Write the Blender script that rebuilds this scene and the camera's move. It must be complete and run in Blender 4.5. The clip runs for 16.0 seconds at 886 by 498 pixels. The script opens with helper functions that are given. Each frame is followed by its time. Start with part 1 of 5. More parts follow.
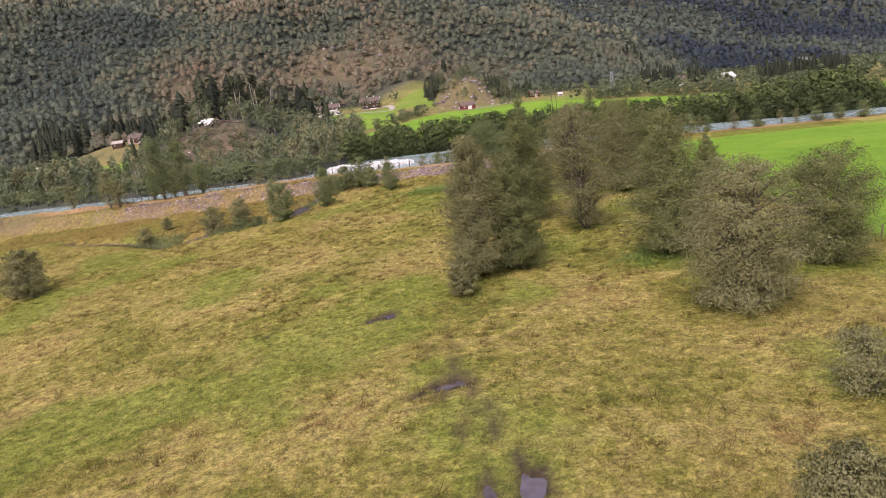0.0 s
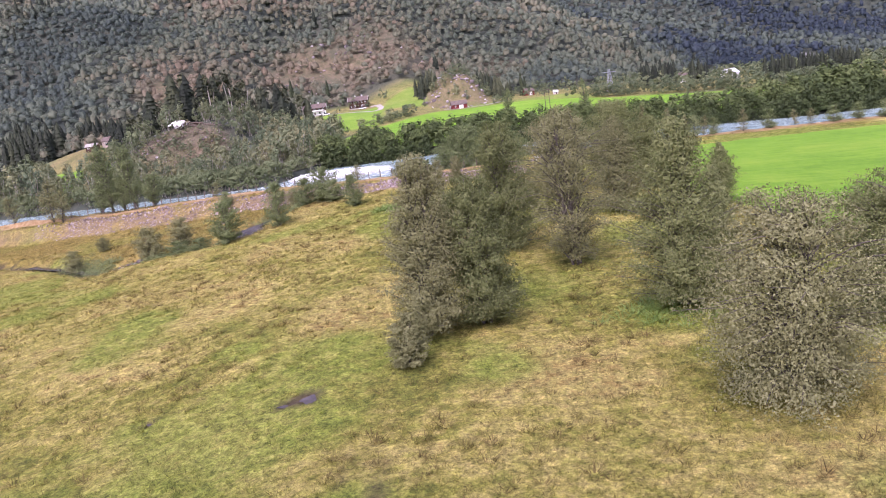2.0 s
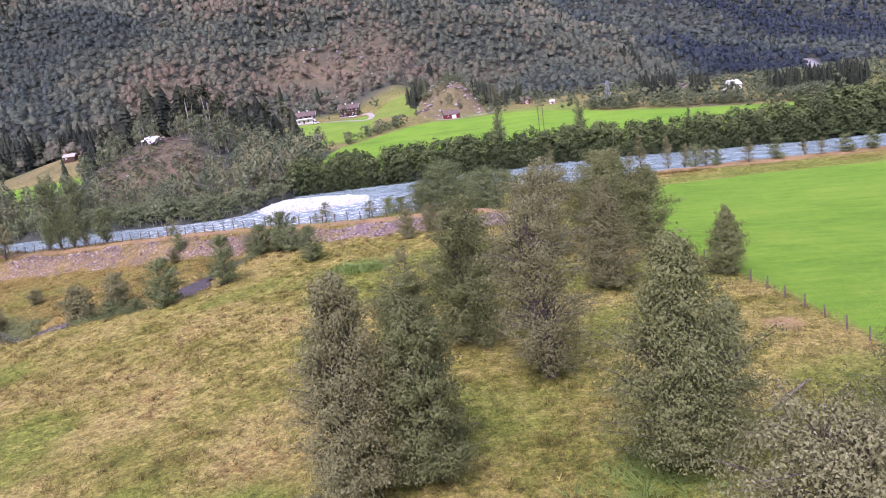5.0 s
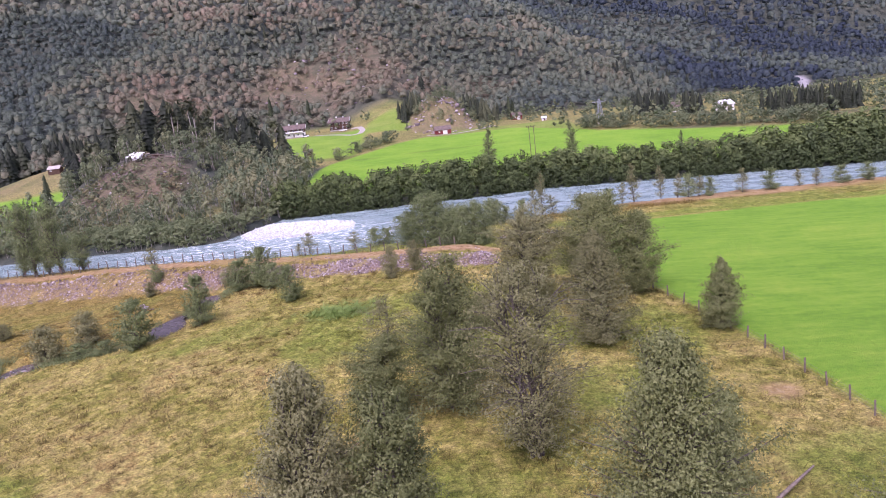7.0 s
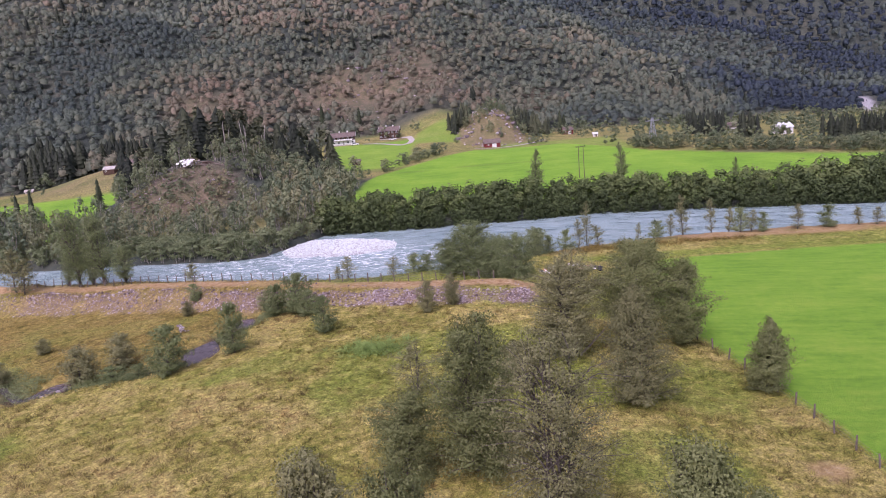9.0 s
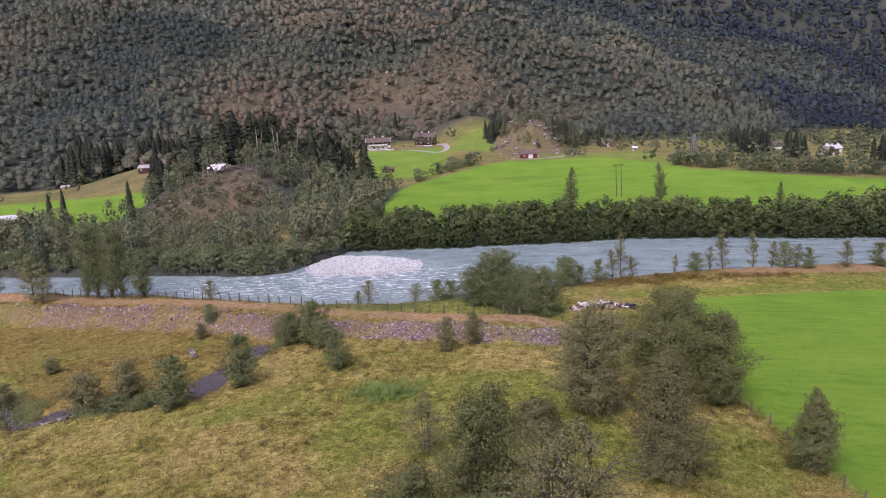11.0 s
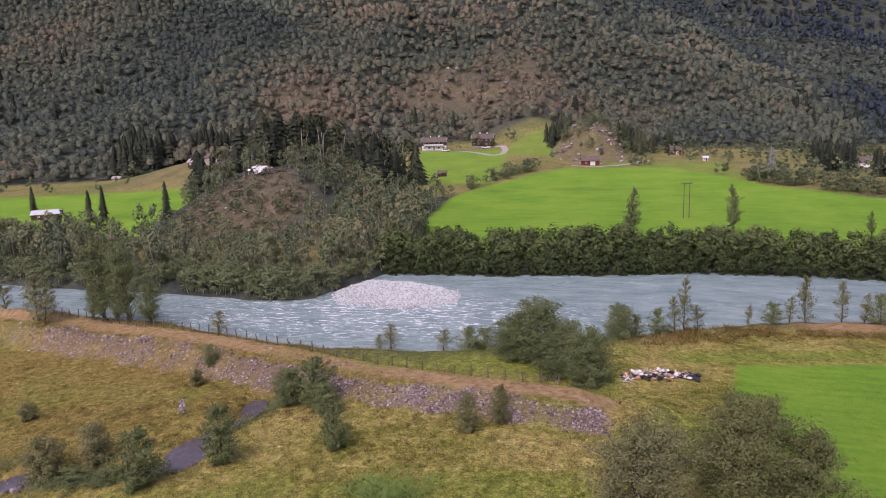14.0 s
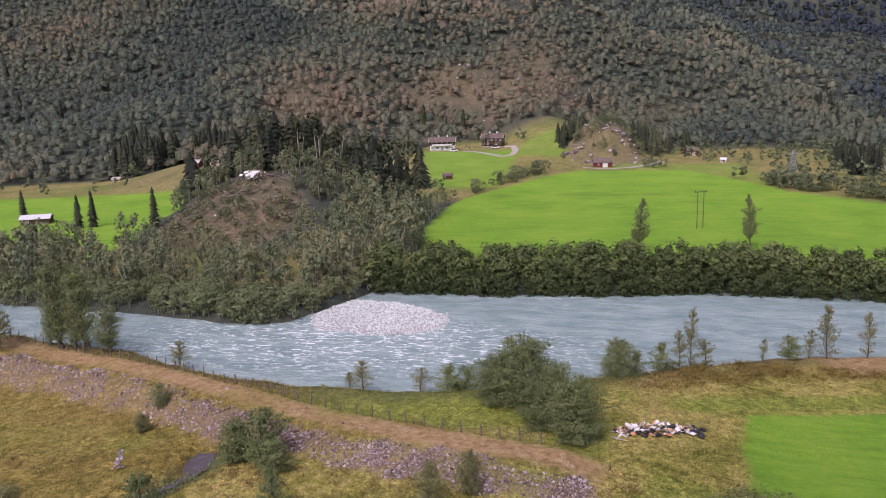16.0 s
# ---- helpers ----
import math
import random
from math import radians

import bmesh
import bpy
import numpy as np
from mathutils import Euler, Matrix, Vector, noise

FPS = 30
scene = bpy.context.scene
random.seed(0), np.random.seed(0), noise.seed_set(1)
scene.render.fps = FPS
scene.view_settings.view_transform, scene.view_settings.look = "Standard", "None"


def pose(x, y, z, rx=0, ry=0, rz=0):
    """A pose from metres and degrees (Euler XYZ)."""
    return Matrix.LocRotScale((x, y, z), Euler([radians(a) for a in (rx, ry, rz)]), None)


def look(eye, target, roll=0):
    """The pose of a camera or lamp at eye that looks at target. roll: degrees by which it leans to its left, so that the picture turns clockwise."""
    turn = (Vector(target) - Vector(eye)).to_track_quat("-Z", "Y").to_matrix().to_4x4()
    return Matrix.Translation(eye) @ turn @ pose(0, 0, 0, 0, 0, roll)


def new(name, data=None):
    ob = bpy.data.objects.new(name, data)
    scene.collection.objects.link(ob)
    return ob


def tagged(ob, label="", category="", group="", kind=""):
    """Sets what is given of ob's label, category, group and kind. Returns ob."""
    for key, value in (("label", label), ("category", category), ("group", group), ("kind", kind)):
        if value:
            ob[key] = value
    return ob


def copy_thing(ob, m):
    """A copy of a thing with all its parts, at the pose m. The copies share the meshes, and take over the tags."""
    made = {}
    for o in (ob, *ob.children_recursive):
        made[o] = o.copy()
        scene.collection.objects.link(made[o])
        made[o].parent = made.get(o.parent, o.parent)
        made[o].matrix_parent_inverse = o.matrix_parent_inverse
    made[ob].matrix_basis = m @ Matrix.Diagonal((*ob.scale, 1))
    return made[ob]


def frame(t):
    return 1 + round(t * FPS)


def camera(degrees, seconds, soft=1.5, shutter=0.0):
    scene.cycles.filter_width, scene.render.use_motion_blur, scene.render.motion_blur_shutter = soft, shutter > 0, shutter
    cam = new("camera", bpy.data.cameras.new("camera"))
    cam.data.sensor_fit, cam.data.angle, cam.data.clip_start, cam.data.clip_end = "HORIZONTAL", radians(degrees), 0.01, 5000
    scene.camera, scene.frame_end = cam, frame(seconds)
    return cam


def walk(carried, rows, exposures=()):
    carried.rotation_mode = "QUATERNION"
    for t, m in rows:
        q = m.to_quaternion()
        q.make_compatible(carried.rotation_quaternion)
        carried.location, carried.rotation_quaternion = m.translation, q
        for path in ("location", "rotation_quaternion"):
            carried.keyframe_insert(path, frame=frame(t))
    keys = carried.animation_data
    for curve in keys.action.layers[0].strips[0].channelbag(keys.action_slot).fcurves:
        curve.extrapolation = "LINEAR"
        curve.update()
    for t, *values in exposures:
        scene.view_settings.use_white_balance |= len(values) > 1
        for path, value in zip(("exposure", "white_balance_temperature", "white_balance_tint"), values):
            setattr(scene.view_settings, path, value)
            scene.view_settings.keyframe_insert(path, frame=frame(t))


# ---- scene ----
cam = camera(58.5, 16.0, soft=1.0)
PATH = [
    (0, (-0.629, -3.073, 17.28), (-0.631, -1.117, 16.864), -7.5),
    (0.5, (0.739, 1.802, 17.034), (0.736, 3.758, 16.616), -7.7),
    (1, (2.002, 6.528, 16.913), (2.001, 8.483, 16.495), -7.7),
    (1.5, (3.148, 11.144, 16.829), (3.148, 13.099, 16.41), -7.7),
    (2, (4.0, 15.339, 16.957), (4.0, 17.294, 16.535), -7.8),
    (2.5, (4.693, 19.096, 17.31), (4.693, 21.051, 16.885), -7.9),
    (3, (5.534, 22.434, 17.782), (5.532, 24.388, 17.358), -7.9),
    (3.5, (6.682, 24.755, 18.954), (6.681, 26.709, 18.528), -7.8),
    (4, (7.611, 26.999, 19.918), (7.608, 28.953, 19.492), -7.7),
    (4.5, (8.54, 28.824, 20.873), (8.537, 30.777, 20.445), -7.6),
    (7, (10.56, 35.08, 25.052), (10.585, 37.038, 24.642), -6.7),
    (7.5, (10.968, 35.786, 25.935), (10.994, 37.744, 25.529), -6.5),
    (8, (11.284, 36.423, 26.84), (11.306, 38.381, 26.437), -6.3),
    (8.5, (11.612, 37.11, 27.657), (11.601, 39.07, 27.261), -5.9),
    (9, (12.051, 38.125, 28.383), (11.96, 40.085, 27.997), -5.0),
    (9.2, (12.363, 38.346, 28.753), (12.248, 40.305, 28.368), -4.8),
    (11.5, (13.616, 47.102, 31.981), (13.422, 49.057, 31.606), -3.0),
    (12, (14.012, 49.767, 32.666), (13.794, 51.719, 32.288), -2.7),
    (12.5, (14.456, 52.663, 33.338), (14.219, 54.612, 32.957), -2.5),
    (13, (14.832, 55.923, 33.976), (14.557, 57.867, 33.593), -2.1),
    (13.5, (15.276, 59.09, 34.607), (14.969, 61.028, 34.22), -1.9),
    (14, (15.635, 62.537, 35.132), (15.306, 64.471, 34.742), -1.7),
    (14.5, (16.16, 66.499, 35.533), (15.812, 68.429, 35.14), -1.7),
    (15, (16.861, 69.752, 36.086), (16.502, 71.679, 35.688), -1.6),
    (15.5, (17.824, 72.889, 36.484), (17.456, 74.814, 36.084), -1.6),
    (16, (18.919, 75.5, 37.158), (18.545, 77.423, 36.755), -1.7),
]
EXPOSURES = [(0.0, 0.49, 6750, 31), (1.0, 0.74, 6350, 37), (2.5, 0.99, 5800, 44), (3.5, 1.02, 5750, 45), (4.5, 0.86, 5700, 46), (7.0, 0.74, 5800, 48), (8.0, 0.69, 5800, 48), (9.0, 0.45, 5900, 45), (12.5, 0.07, 6200, 39), (14.5, 0.04, 6300, 39), (15.5, 0.06, 6300, 37), (16.0, 0.16, 6300, 36)]
walk(cam, [(t, look(eye, target, roll)) for t, eye, target, roll in PATH], EXPOSURES)

# ---------------------------------------------------------------- overcast daylight
world = bpy.data.worlds.new("overcast_sky")
scene.world = world
world.use_nodes = True
nt = world.node_tree
nt.nodes.clear()
sky = nt.nodes.new("ShaderNodeTexSky")
sky.sky_type, sky.sun_disc = "NISHITA", False
sky.sun_elevation, sky.sun_rotation = radians(52), radians(200)
sky.air_density, sky.dust_density = 1.0, 3.0
calm = nt.nodes.new("ShaderNodeHueSaturation")
calm.inputs["Saturation"].default_value = 0.55
back = nt.nodes.new("ShaderNodeBackground")
back.inputs["Strength"].default_value = 0.15
out = nt.nodes.new("ShaderNodeOutputWorld")
nt.links.new(sky.outputs["Color"], calm.inputs["Color"])
nt.links.new(calm.outputs["Color"], back.inputs["Color"])
nt.links.new(back.outputs["Background"], out.inputs["Surface"])
sun_data = bpy.data.lights.new("sun", "SUN")
sun_data.energy, sun_data.angle, sun_data.color = 1.5, radians(25), (1.0, 0.96, 0.9)
sun = new("sun", sun_data)
sun.matrix_world = look((-40, -110, 150), (0, 0, 0))


# ---------------------------------------------------------------- materials
class Nodes:
    """A small hand for building a node material."""

    def __init__(self, name, roughness=0.85):
        self.material = bpy.data.materials.new(name)
        self.material.use_nodes = True
        self.tree = self.material.node_tree
        self.shader = self.tree.nodes["Principled BSDF"]
        self.output = self.tree.nodes["Material Output"]
        self.shader.inputs["Roughness"].default_value = roughness
        self.shader.inputs["Specular IOR Level"].default_value = 0.25

    def add(self, kind, **settings):
        node = self.tree.nodes.new(kind)
        for key, value in settings.items():
            node.inputs[key].default_value = value
        return node

    def link(self, a, b):
        self.tree.links.new(a, b)

    def place(self):
        return self.add("ShaderNodeNewGeometry").outputs["Position"]

    def noise(self, scale, detail=4.0, rough=0.6, where=None):
        n = self.add("ShaderNodeTexNoise", Scale=scale, Detail=detail, Roughness=rough)
        self.link(where or self.place(), n.inputs["Vector"])
        return n.outputs["Fac"]

    def steps(self, fac, *stops):
        r = self.tree.nodes.new("ShaderNodeValToRGB")
        while len(r.color_ramp.elements) < len(stops):
            r.color_ramp.elements.new(0.5)
        for e, (at, colour) in zip(r.color_ramp.elements, stops):
            e.position, e.color = at, (*colour, 1)
        self.link(fac, r.inputs["Fac"])
        return r.outputs["Color"]

    def mix(self, fac, a, b, how="MIX"):
        m = self.tree.nodes.new("ShaderNodeMix")
        m.data_type, m.blend_type = "RGBA", how
        for index, value in ((0, fac), (6, a), (7, b)):
            if isinstance(value, (int, float)):
                m.inputs[index].default_value = value
            elif isinstance(value, tuple):
                m.inputs[index].default_value = (*value, 1)
            else:
                self.link(value, m.inputs[index])
        return m.outputs[2]

    def math(self, how, a, b=0.0, clamp=False):
        m = self.tree.nodes.new("ShaderNodeMath")
        m.operation, m.use_clamp = how, clamp
        for socket, value in zip(m.inputs, (a, b)):
            if isinstance(value, (int, float)):
                socket.default_value = value
            else:
                self.link(value, socket)
        return m.outputs[0]

    def mark(self, name):
        a = self.tree.nodes.new("ShaderNodeAttribute")
        a.attribute_name = name
        return a.outputs["Fac"]

    def random(self):
        return self.add("ShaderNodeObjectInfo").outputs["Random"]

    def island(self):
        return self.add("ShaderNodeNewGeometry").outputs["Random Per Island"]

    def bump(self, fac, strength=0.4, distance=0.05):
        b = self.add("ShaderNodeBump", Strength=strength, Distance=distance)
        self.link(fac, b.inputs["Height"])
        self.link(b.outputs["Normal"], self.shader.inputs["Normal"])

    def colour(self, value):
        if isinstance(value, tuple):
            self.shader.inputs["Base Color"].default_value = (*value, 1)
        else:
            self.link(value, self.shader.inputs["Base Color"])
        return self

    def leafy(self, colour, share=0.3):
        """Light passes through thin leaves."""
        self.colour(colour)
        thin = self.add("ShaderNodeBsdfTranslucent")
        self.link(colour, thin.inputs["Color"])
        both = self.add("ShaderNodeMixShader")
        both.inputs[0].default_value = share
        self.link(self.shader.outputs[0], both.inputs[1])
        self.link(thin.outputs[0], both.inputs[2])
        self.link(both.outputs[0], self.output.inputs["Surface"])
        return self


def meadow_colours(n, lush):
    """Straw, rust and olive drifts of rough pasture; lush: where fresh grass grows."""
    drift = n.noise(0.085, 4, 0.55)
    fine = n.noise(0.55, 6, 0.7)
    clump = n.noise(1.0, 6, 0.75)
    both = n.math("ADD", n.math("MULTIPLY", drift, 0.40), n.math("ADD", n.math("MULTIPLY", fine, 0.25), n.math("MULTIPLY", clump, 0.35)))
    base = n.steps(both, (0.38, (0.165, 0.188, 0.034)), (0.45, (0.265, 0.260, 0.054)), (0.50, (0.375, 0.332, 0.090)), (0.545, (0.455, 0.388, 0.130)), (0.59, (0.365, 0.275, 0.092)), (0.65, (0.230, 0.165, 0.053)))
    fresh = n.steps(n.math("ADD", n.math("MULTIPLY", fine, 0.5), n.math("MULTIPLY", clump, 0.5)), (0.38, (0.150, 0.205, 0.029)), (0.5, (0.240, 0.295, 0.048)), (0.62, (0.330, 0.330, 0.076)))
    rust = n.steps(n.math("ADD", n.math("MULTIPLY", fine, 0.5), n.math("MULTIPLY", clump, 0.5)), (0.38, (0.135, 0.115, 0.029)), (0.5, (0.265, 0.195, 0.050)), (0.62, (0.370, 0.262, 0.078)))
    return n.mix(lush, n.mix(n.math("MULTIPLY", n.mark("rust"), 0.9), base, rust), fresh)


def make_ground():
    n = Nodes("ground_cover", 0.95)
    meadow = meadow_colours(n, n.mark("lush"))
    grain = n.math("ADD", n.math("MULTIPLY", n.noise(1.3, 6, 0.8), 0.5), n.math("MULTIPLY", n.noise(4.5, 5, 0.8), 0.5))
    meadow = n.mix(1.0, meadow, n.steps(grain, (0.38, (0.24, 0.24, 0.20)), (0.50, (0.95, 0.94, 0.90)), (0.60, (1.75, 1.71, 1.62))), "MULTIPLY")
    rows_ = n.add("ShaderNodeMapping")
    rows_.inputs["Scale"].default_value = (0.25, 1.6, 1.0)
    rows_.inputs["Rotation"].default_value = (0, 0, radians(8))
    n.link(n.place(), rows_.inputs["Vector"])
    crop = n.steps(n.math("ADD", n.math("MULTIPLY", n.noise(0.05, 5, 0.6), 0.4), n.math("ADD", n.math("MULTIPLY", n.noise(1.1, 6, 0.8), 0.35), n.math("MULTIPLY", n.noise(0.5, 5, 0.7, rows_.outputs[0]), 0.40))),
                   (0.42, (0.108, 0.250, 0.020)), (0.56, (0.172, 0.352, 0.026)), (0.70, (0.262, 0.415, 0.044)))
    soil = n.steps(n.noise(1.1, 7, 0.75), (0.33, (0.225, 0.138, 0.060)), (0.5, (0.415, 0.268, 0.125)), (0.68, (0.540, 0.415, 0.245)))
    rubble = n.steps(n.noise(9.0, 6, 0.85), (0.36, (0.070, 0.046, 0.032)), (0.5, (0.235, 0.160, 0.105)), (0.62, (0.44, 0.34, 0.27)))
    mud = n.steps(n.noise(1.8, 5, 0.7), (0.35, (0.045, 0.032, 0.02)), (0.65, (0.13, 0.095, 0.06)))
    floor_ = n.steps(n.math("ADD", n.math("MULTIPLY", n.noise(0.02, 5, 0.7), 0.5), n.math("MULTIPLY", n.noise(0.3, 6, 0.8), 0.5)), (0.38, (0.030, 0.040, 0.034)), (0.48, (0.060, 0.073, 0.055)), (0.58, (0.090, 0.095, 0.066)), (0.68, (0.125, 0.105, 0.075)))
    cut = n.steps(n.math("ADD", n.math("MULTIPLY", n.noise(0.16, 8, 0.78), 0.55), n.math("MULTIPLY", n.noise(1.1, 6, 0.8), 0.45)), (0.36, (0.062, 0.066, 0.034)), (0.46, (0.125, 0.115, 0.058)), (0.54, (0.200, 0.150, 0.092)), (0.60, (0.265, 0.205, 0.140)), (0.68, (0.400, 0.365, 0.320)))
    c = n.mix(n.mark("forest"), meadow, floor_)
    c = n.mix(n.mark("cut"), c, cut)
    c = n.mix(n.mark("crop"), c, crop)
    c = n.mix(n.mark("soil"), c, soil)
    c = n.mix(n.mark("rubble"), c, rubble)
    cobble = n.steps(n.noise(3.0, 7, 0.8), (0.3, (0.20, 0.19, 0.19)), (0.5, (0.40, 0.385, 0.385)), (0.7, (0.60, 0.59, 0.585)))
    c = n.mix(n.mark("bed"), c, cobble)
    c = n.mix(n.mark("mud"), c, mud)
    n.colour(c)
    n.bump(n.noise(2.2, 7, 0.8), 1.0, 0.35)
    return n.material


def make_leaf(name, *stops, share=0.22, by_tint=False):
    n = Nodes(name, 0.6)
    if by_tint:
        pick = n.math("ADD", n.math("MULTIPLY", n.mark("tint"), 0.86), n.math("MULTIPLY", n.island(), 0.14))
    else:
        pick = n.math("ADD", n.math("MULTIPLY", n.random(), 0.22), n.math("ADD", n.math("MULTIPLY", n.island(), 0.40), n.math("MULTIPLY", n.noise(0.8, 3), 0.38)))
    return n.leafy(n.steps(pick, *stops), share).material


def make_bark():
    n = Nodes("grey_bark", 0.9)
    f = n.noise(6, 6, 0.7)
    n.colour(n.steps(f, (0.35, (0.05, 0.042, 0.034)), (0.65, (0.19, 0.165, 0.14))))
    n.bump(f, 0.6, 0.03)
    return n.material


def make_grass(name):
    n = Nodes(name, 0.8)
    c = meadow_colours(n, n.mark("lush"))
    c = n.mix(n.mark("dark"), c, (0.165, 0.120, 0.050))
    shade = n.steps(n.island(), (0.0, (0.40, 0.40, 0.37)), (1.0, (1.58, 1.55, 1.48)))
    return n.leafy(n.mix(1.0, c, shade, "MULTIPLY"), 0.35).material


def make_water():
    n = Nodes("river_water", 0.12)
    where = n.place()
    stretch = n.add("ShaderNodeMapping")
    stretch.inputs["Scale"].default_value = (0.45, 1.0, 1.0)
    n.link(where, stretch.inputs["Vector"])
    ripple = n.noise(1.5, 6, 0.7, stretch.outputs[0])
    swell = n.noise(0.35, 4, 0.6, stretch.outputs[0])
    foam = n.math("MULTIPLY", n.steps_fac(ripple, 0.54, 0.60), n.mark("rapid"))
    n.colour(n.mix(foam, n.steps(swell, (0.35, (0.235, 0.335, 0.325)), (0.65, (0.360, 0.465, 0.450))), (0.80, 0.84, 0.84)))
    n.shader.inputs["IOR"].default_value = 1.33
    n.shader.inputs["Specular IOR Level"].default_value = 0.5
    rough = n.math("ADD", n.math("MULTIPLY", foam, 0.5), 0.16)
    n.link(rough, n.shader.inputs["Roughness"])
    n.bump(n.math("ADD", ripple, n.math("MULTIPLY", swell, 1.5)), 0.9, 0.4)
    return n.material


def steps_fac(self, fac, lo, hi):
    m = self.tree.nodes.new("ShaderNodeMapRange")
    m.inputs["From Min"].default_value, m.inputs["From Max"].default_value = lo, hi
    self.link(fac, m.inputs["Value"])
    return m.outputs["Result"]


Nodes.steps_fac = steps_fac


def make_puddle():
    n = Nodes("puddle_water", 0.06)
    n.colour(n.steps(n.noise(1.2, 4), (0.3, (0.070, 0.060, 0.066)), (0.7, (0.130, 0.112, 0.124))))
    n.shader.inputs["Specular IOR Level"].default_value = 0.6
    n.bump(n.noise(3, 3), 0.08, 0.03)
    return n.material


def make_plain(name, colour, roughness=0.8, vary=0.25, scale=1.5, metal=0.0):
    n = Nodes(name, roughness)
    lo, hi = tuple(c * (1 - vary) for c in colour), tuple(min(0.9, c * (1 + vary)) for c in colour)
    f = n.noise(scale, 6, 0.7)
    n.colour(n.steps(f, (0.33, lo), (0.67, hi)))
    n.shader.inputs["Metallic"].default_value = metal
    n.bump(f, 0.25, 0.03)
    return n.material


def make_stone(name="field_stone", lift=0.0, wash=(1.0, 1.0, 1.0)):
    n = Nodes(name, 0.9)
    pick = n.math("ADD", n.math("MULTIPLY", n.island(), 0.6), n.math("MULTIPLY", n.noise(2.5, 5), 0.4))
    pick = n.math("ADD", pick, lift)
    n.colour(n.steps(pick, (0.15, (0.105, 0.082, 0.080)), (0.42, (0.255, 0.210, 0.210)), (0.68, (0.435, 0.385, 0.390)), (0.90, (0.72, 0.69, 0.69))))
    n.colour(n.mix(1.0, n.shader.inputs["Base Color"].links[0].from_socket, wash, "MULTIPLY"))
    return n.material


GROUND = make_ground()
ALDER = make_leaf("alder_leaf", (0.05, (0.085, 0.102, 0.034)), (0.45, (0.168, 0.190, 0.068)), (0.75, (0.262, 0.282, 0.112)), (0.97, (0.44, 0.44, 0.225)), share=0.32)
WILLOW = make_leaf("willow_leaf", (0.05, (0.104, 0.108, 0.044)), (0.45, (0.200, 0.202, 0.086)), (0.75, (0.292, 0.290, 0.138)), (0.97, (0.48, 0.465, 0.275)), share=0.32)
BANK_LEAF = make_leaf("bank_leaf", (0.05, (0.085, 0.113, 0.042)), (0.45, (0.165, 0.205, 0.080)), (0.75, (0.250, 0.290, 0.124)), (0.97, (0.370, 0.395, 0.195)), share=0.30)
# lowest stop is painted shade for the hedge's foot
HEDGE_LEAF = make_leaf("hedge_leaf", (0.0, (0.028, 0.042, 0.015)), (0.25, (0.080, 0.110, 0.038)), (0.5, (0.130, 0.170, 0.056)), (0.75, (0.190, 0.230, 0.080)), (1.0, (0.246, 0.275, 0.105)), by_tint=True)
BANK_WOOD_LEAF = make_leaf("thicket_leaf", (0.0, (0.085, 0.112, 0.050)), (0.4, (0.150, 0.186, 0.084)), (0.7, (0.215, 0.250, 0.118)), (1.0, (0.290, 0.315, 0.155)), by_tint=True)
VALLEY_LEAF = make_leaf("valley_leaf", (0.0, (0.068, 0.091, 0.060)), (0.3, (0.115, 0.149, 0.081)), (0.6, (0.176, 0.210, 0.107)), (0.82, (0.232, 0.240, 0.121)), (1.0, (0.296, 0.236, 0.121)), by_tint=True)
# the two lowest stops are distance haze put into the leaf colour
HAZED_FOREST_LEAF = make_leaf("hazed_forest_leaf", (0.0, (0.030, 0.044, 0.066)), (0.18, (0.058, 0.080, 0.080)), (0.36, (0.100, 0.129, 0.098)), (0.56, (0.152, 0.178, 0.118)), (0.74, (0.194, 0.192, 0.122)), (1.0, (0.262, 0.200, 0.135)), share=0.25, by_tint=True)
SPRUCE = make_leaf("spruce_needle", (0.1, (0.022, 0.031, 0.013)), (0.5, (0.038, 0.052, 0.021)), (0.9, (0.066, 0.078, 0.032)), share=0.1)
SPRUCE_FAR = make_leaf("far_spruce_needle", (0.1, (0.014, 0.020, 0.012)), (0.5, (0.032, 0.041, 0.021)), (0.9, (0.085, 0.095, 0.045)), share=0.1, by_tint=True)
BARK = make_bark()
PALE_BARK = make_plain("pale_bark", (0.40, 0.37, 0.32), 0.9, 0.3, 2)
GRASS = make_grass("pasture_grass")
HERB = make_leaf("herb_leaf", (0.2, (0.196, 0.293, 0.069)), (0.5, (0.299, 0.425, 0.109)), (0.8, (0.414, 0.529, 0.172)))
WATER = make_water()
PUDDLE = make_puddle()
STONE = make_stone()
RUBBLE_STONE = make_stone("rubble_stone", 0.03, (0.80, 0.735, 0.69))
RIVER_STONE = make_stone("river_cobble", 0.46, (0.98, 1.10, 1.05))
RED_PAINT = make_plain("red_barn_paint", (0.17, 0.035, 0.032))
WHITE_PAINT = make_plain("white_paint", (0.74, 0.73, 0.70), 0.6, 0.08)
DARK_TIMBER = make_plain("brown_timber", (0.085, 0.05, 0.035))
ROOF_TILE = make_plain("roof_tile", (0.15, 0.115, 0.098), 0.85, 0.3, 0.8)
ROOF_SHEET = make_plain("pale_sheet_roof", (0.62, 0.63, 0.64), 0.45, 0.1, 0.6)
GLASS_DARK = make_plain("window_glass", (0.03, 0.035, 0.04), 0.08, 0.1)
POST_WOOD = make_plain("weathered_post", (0.13, 0.105, 0.08), 0.9, 0.35, 4)
WIRE = make_plain("fence_wire", (0.18, 0.17, 0.16), 0.5, 0.1, 3, 0.8)
STEEL = make_plain("grey_steel", (0.36, 0.38, 0.42), 0.5, 0.15, 1, 0.6)
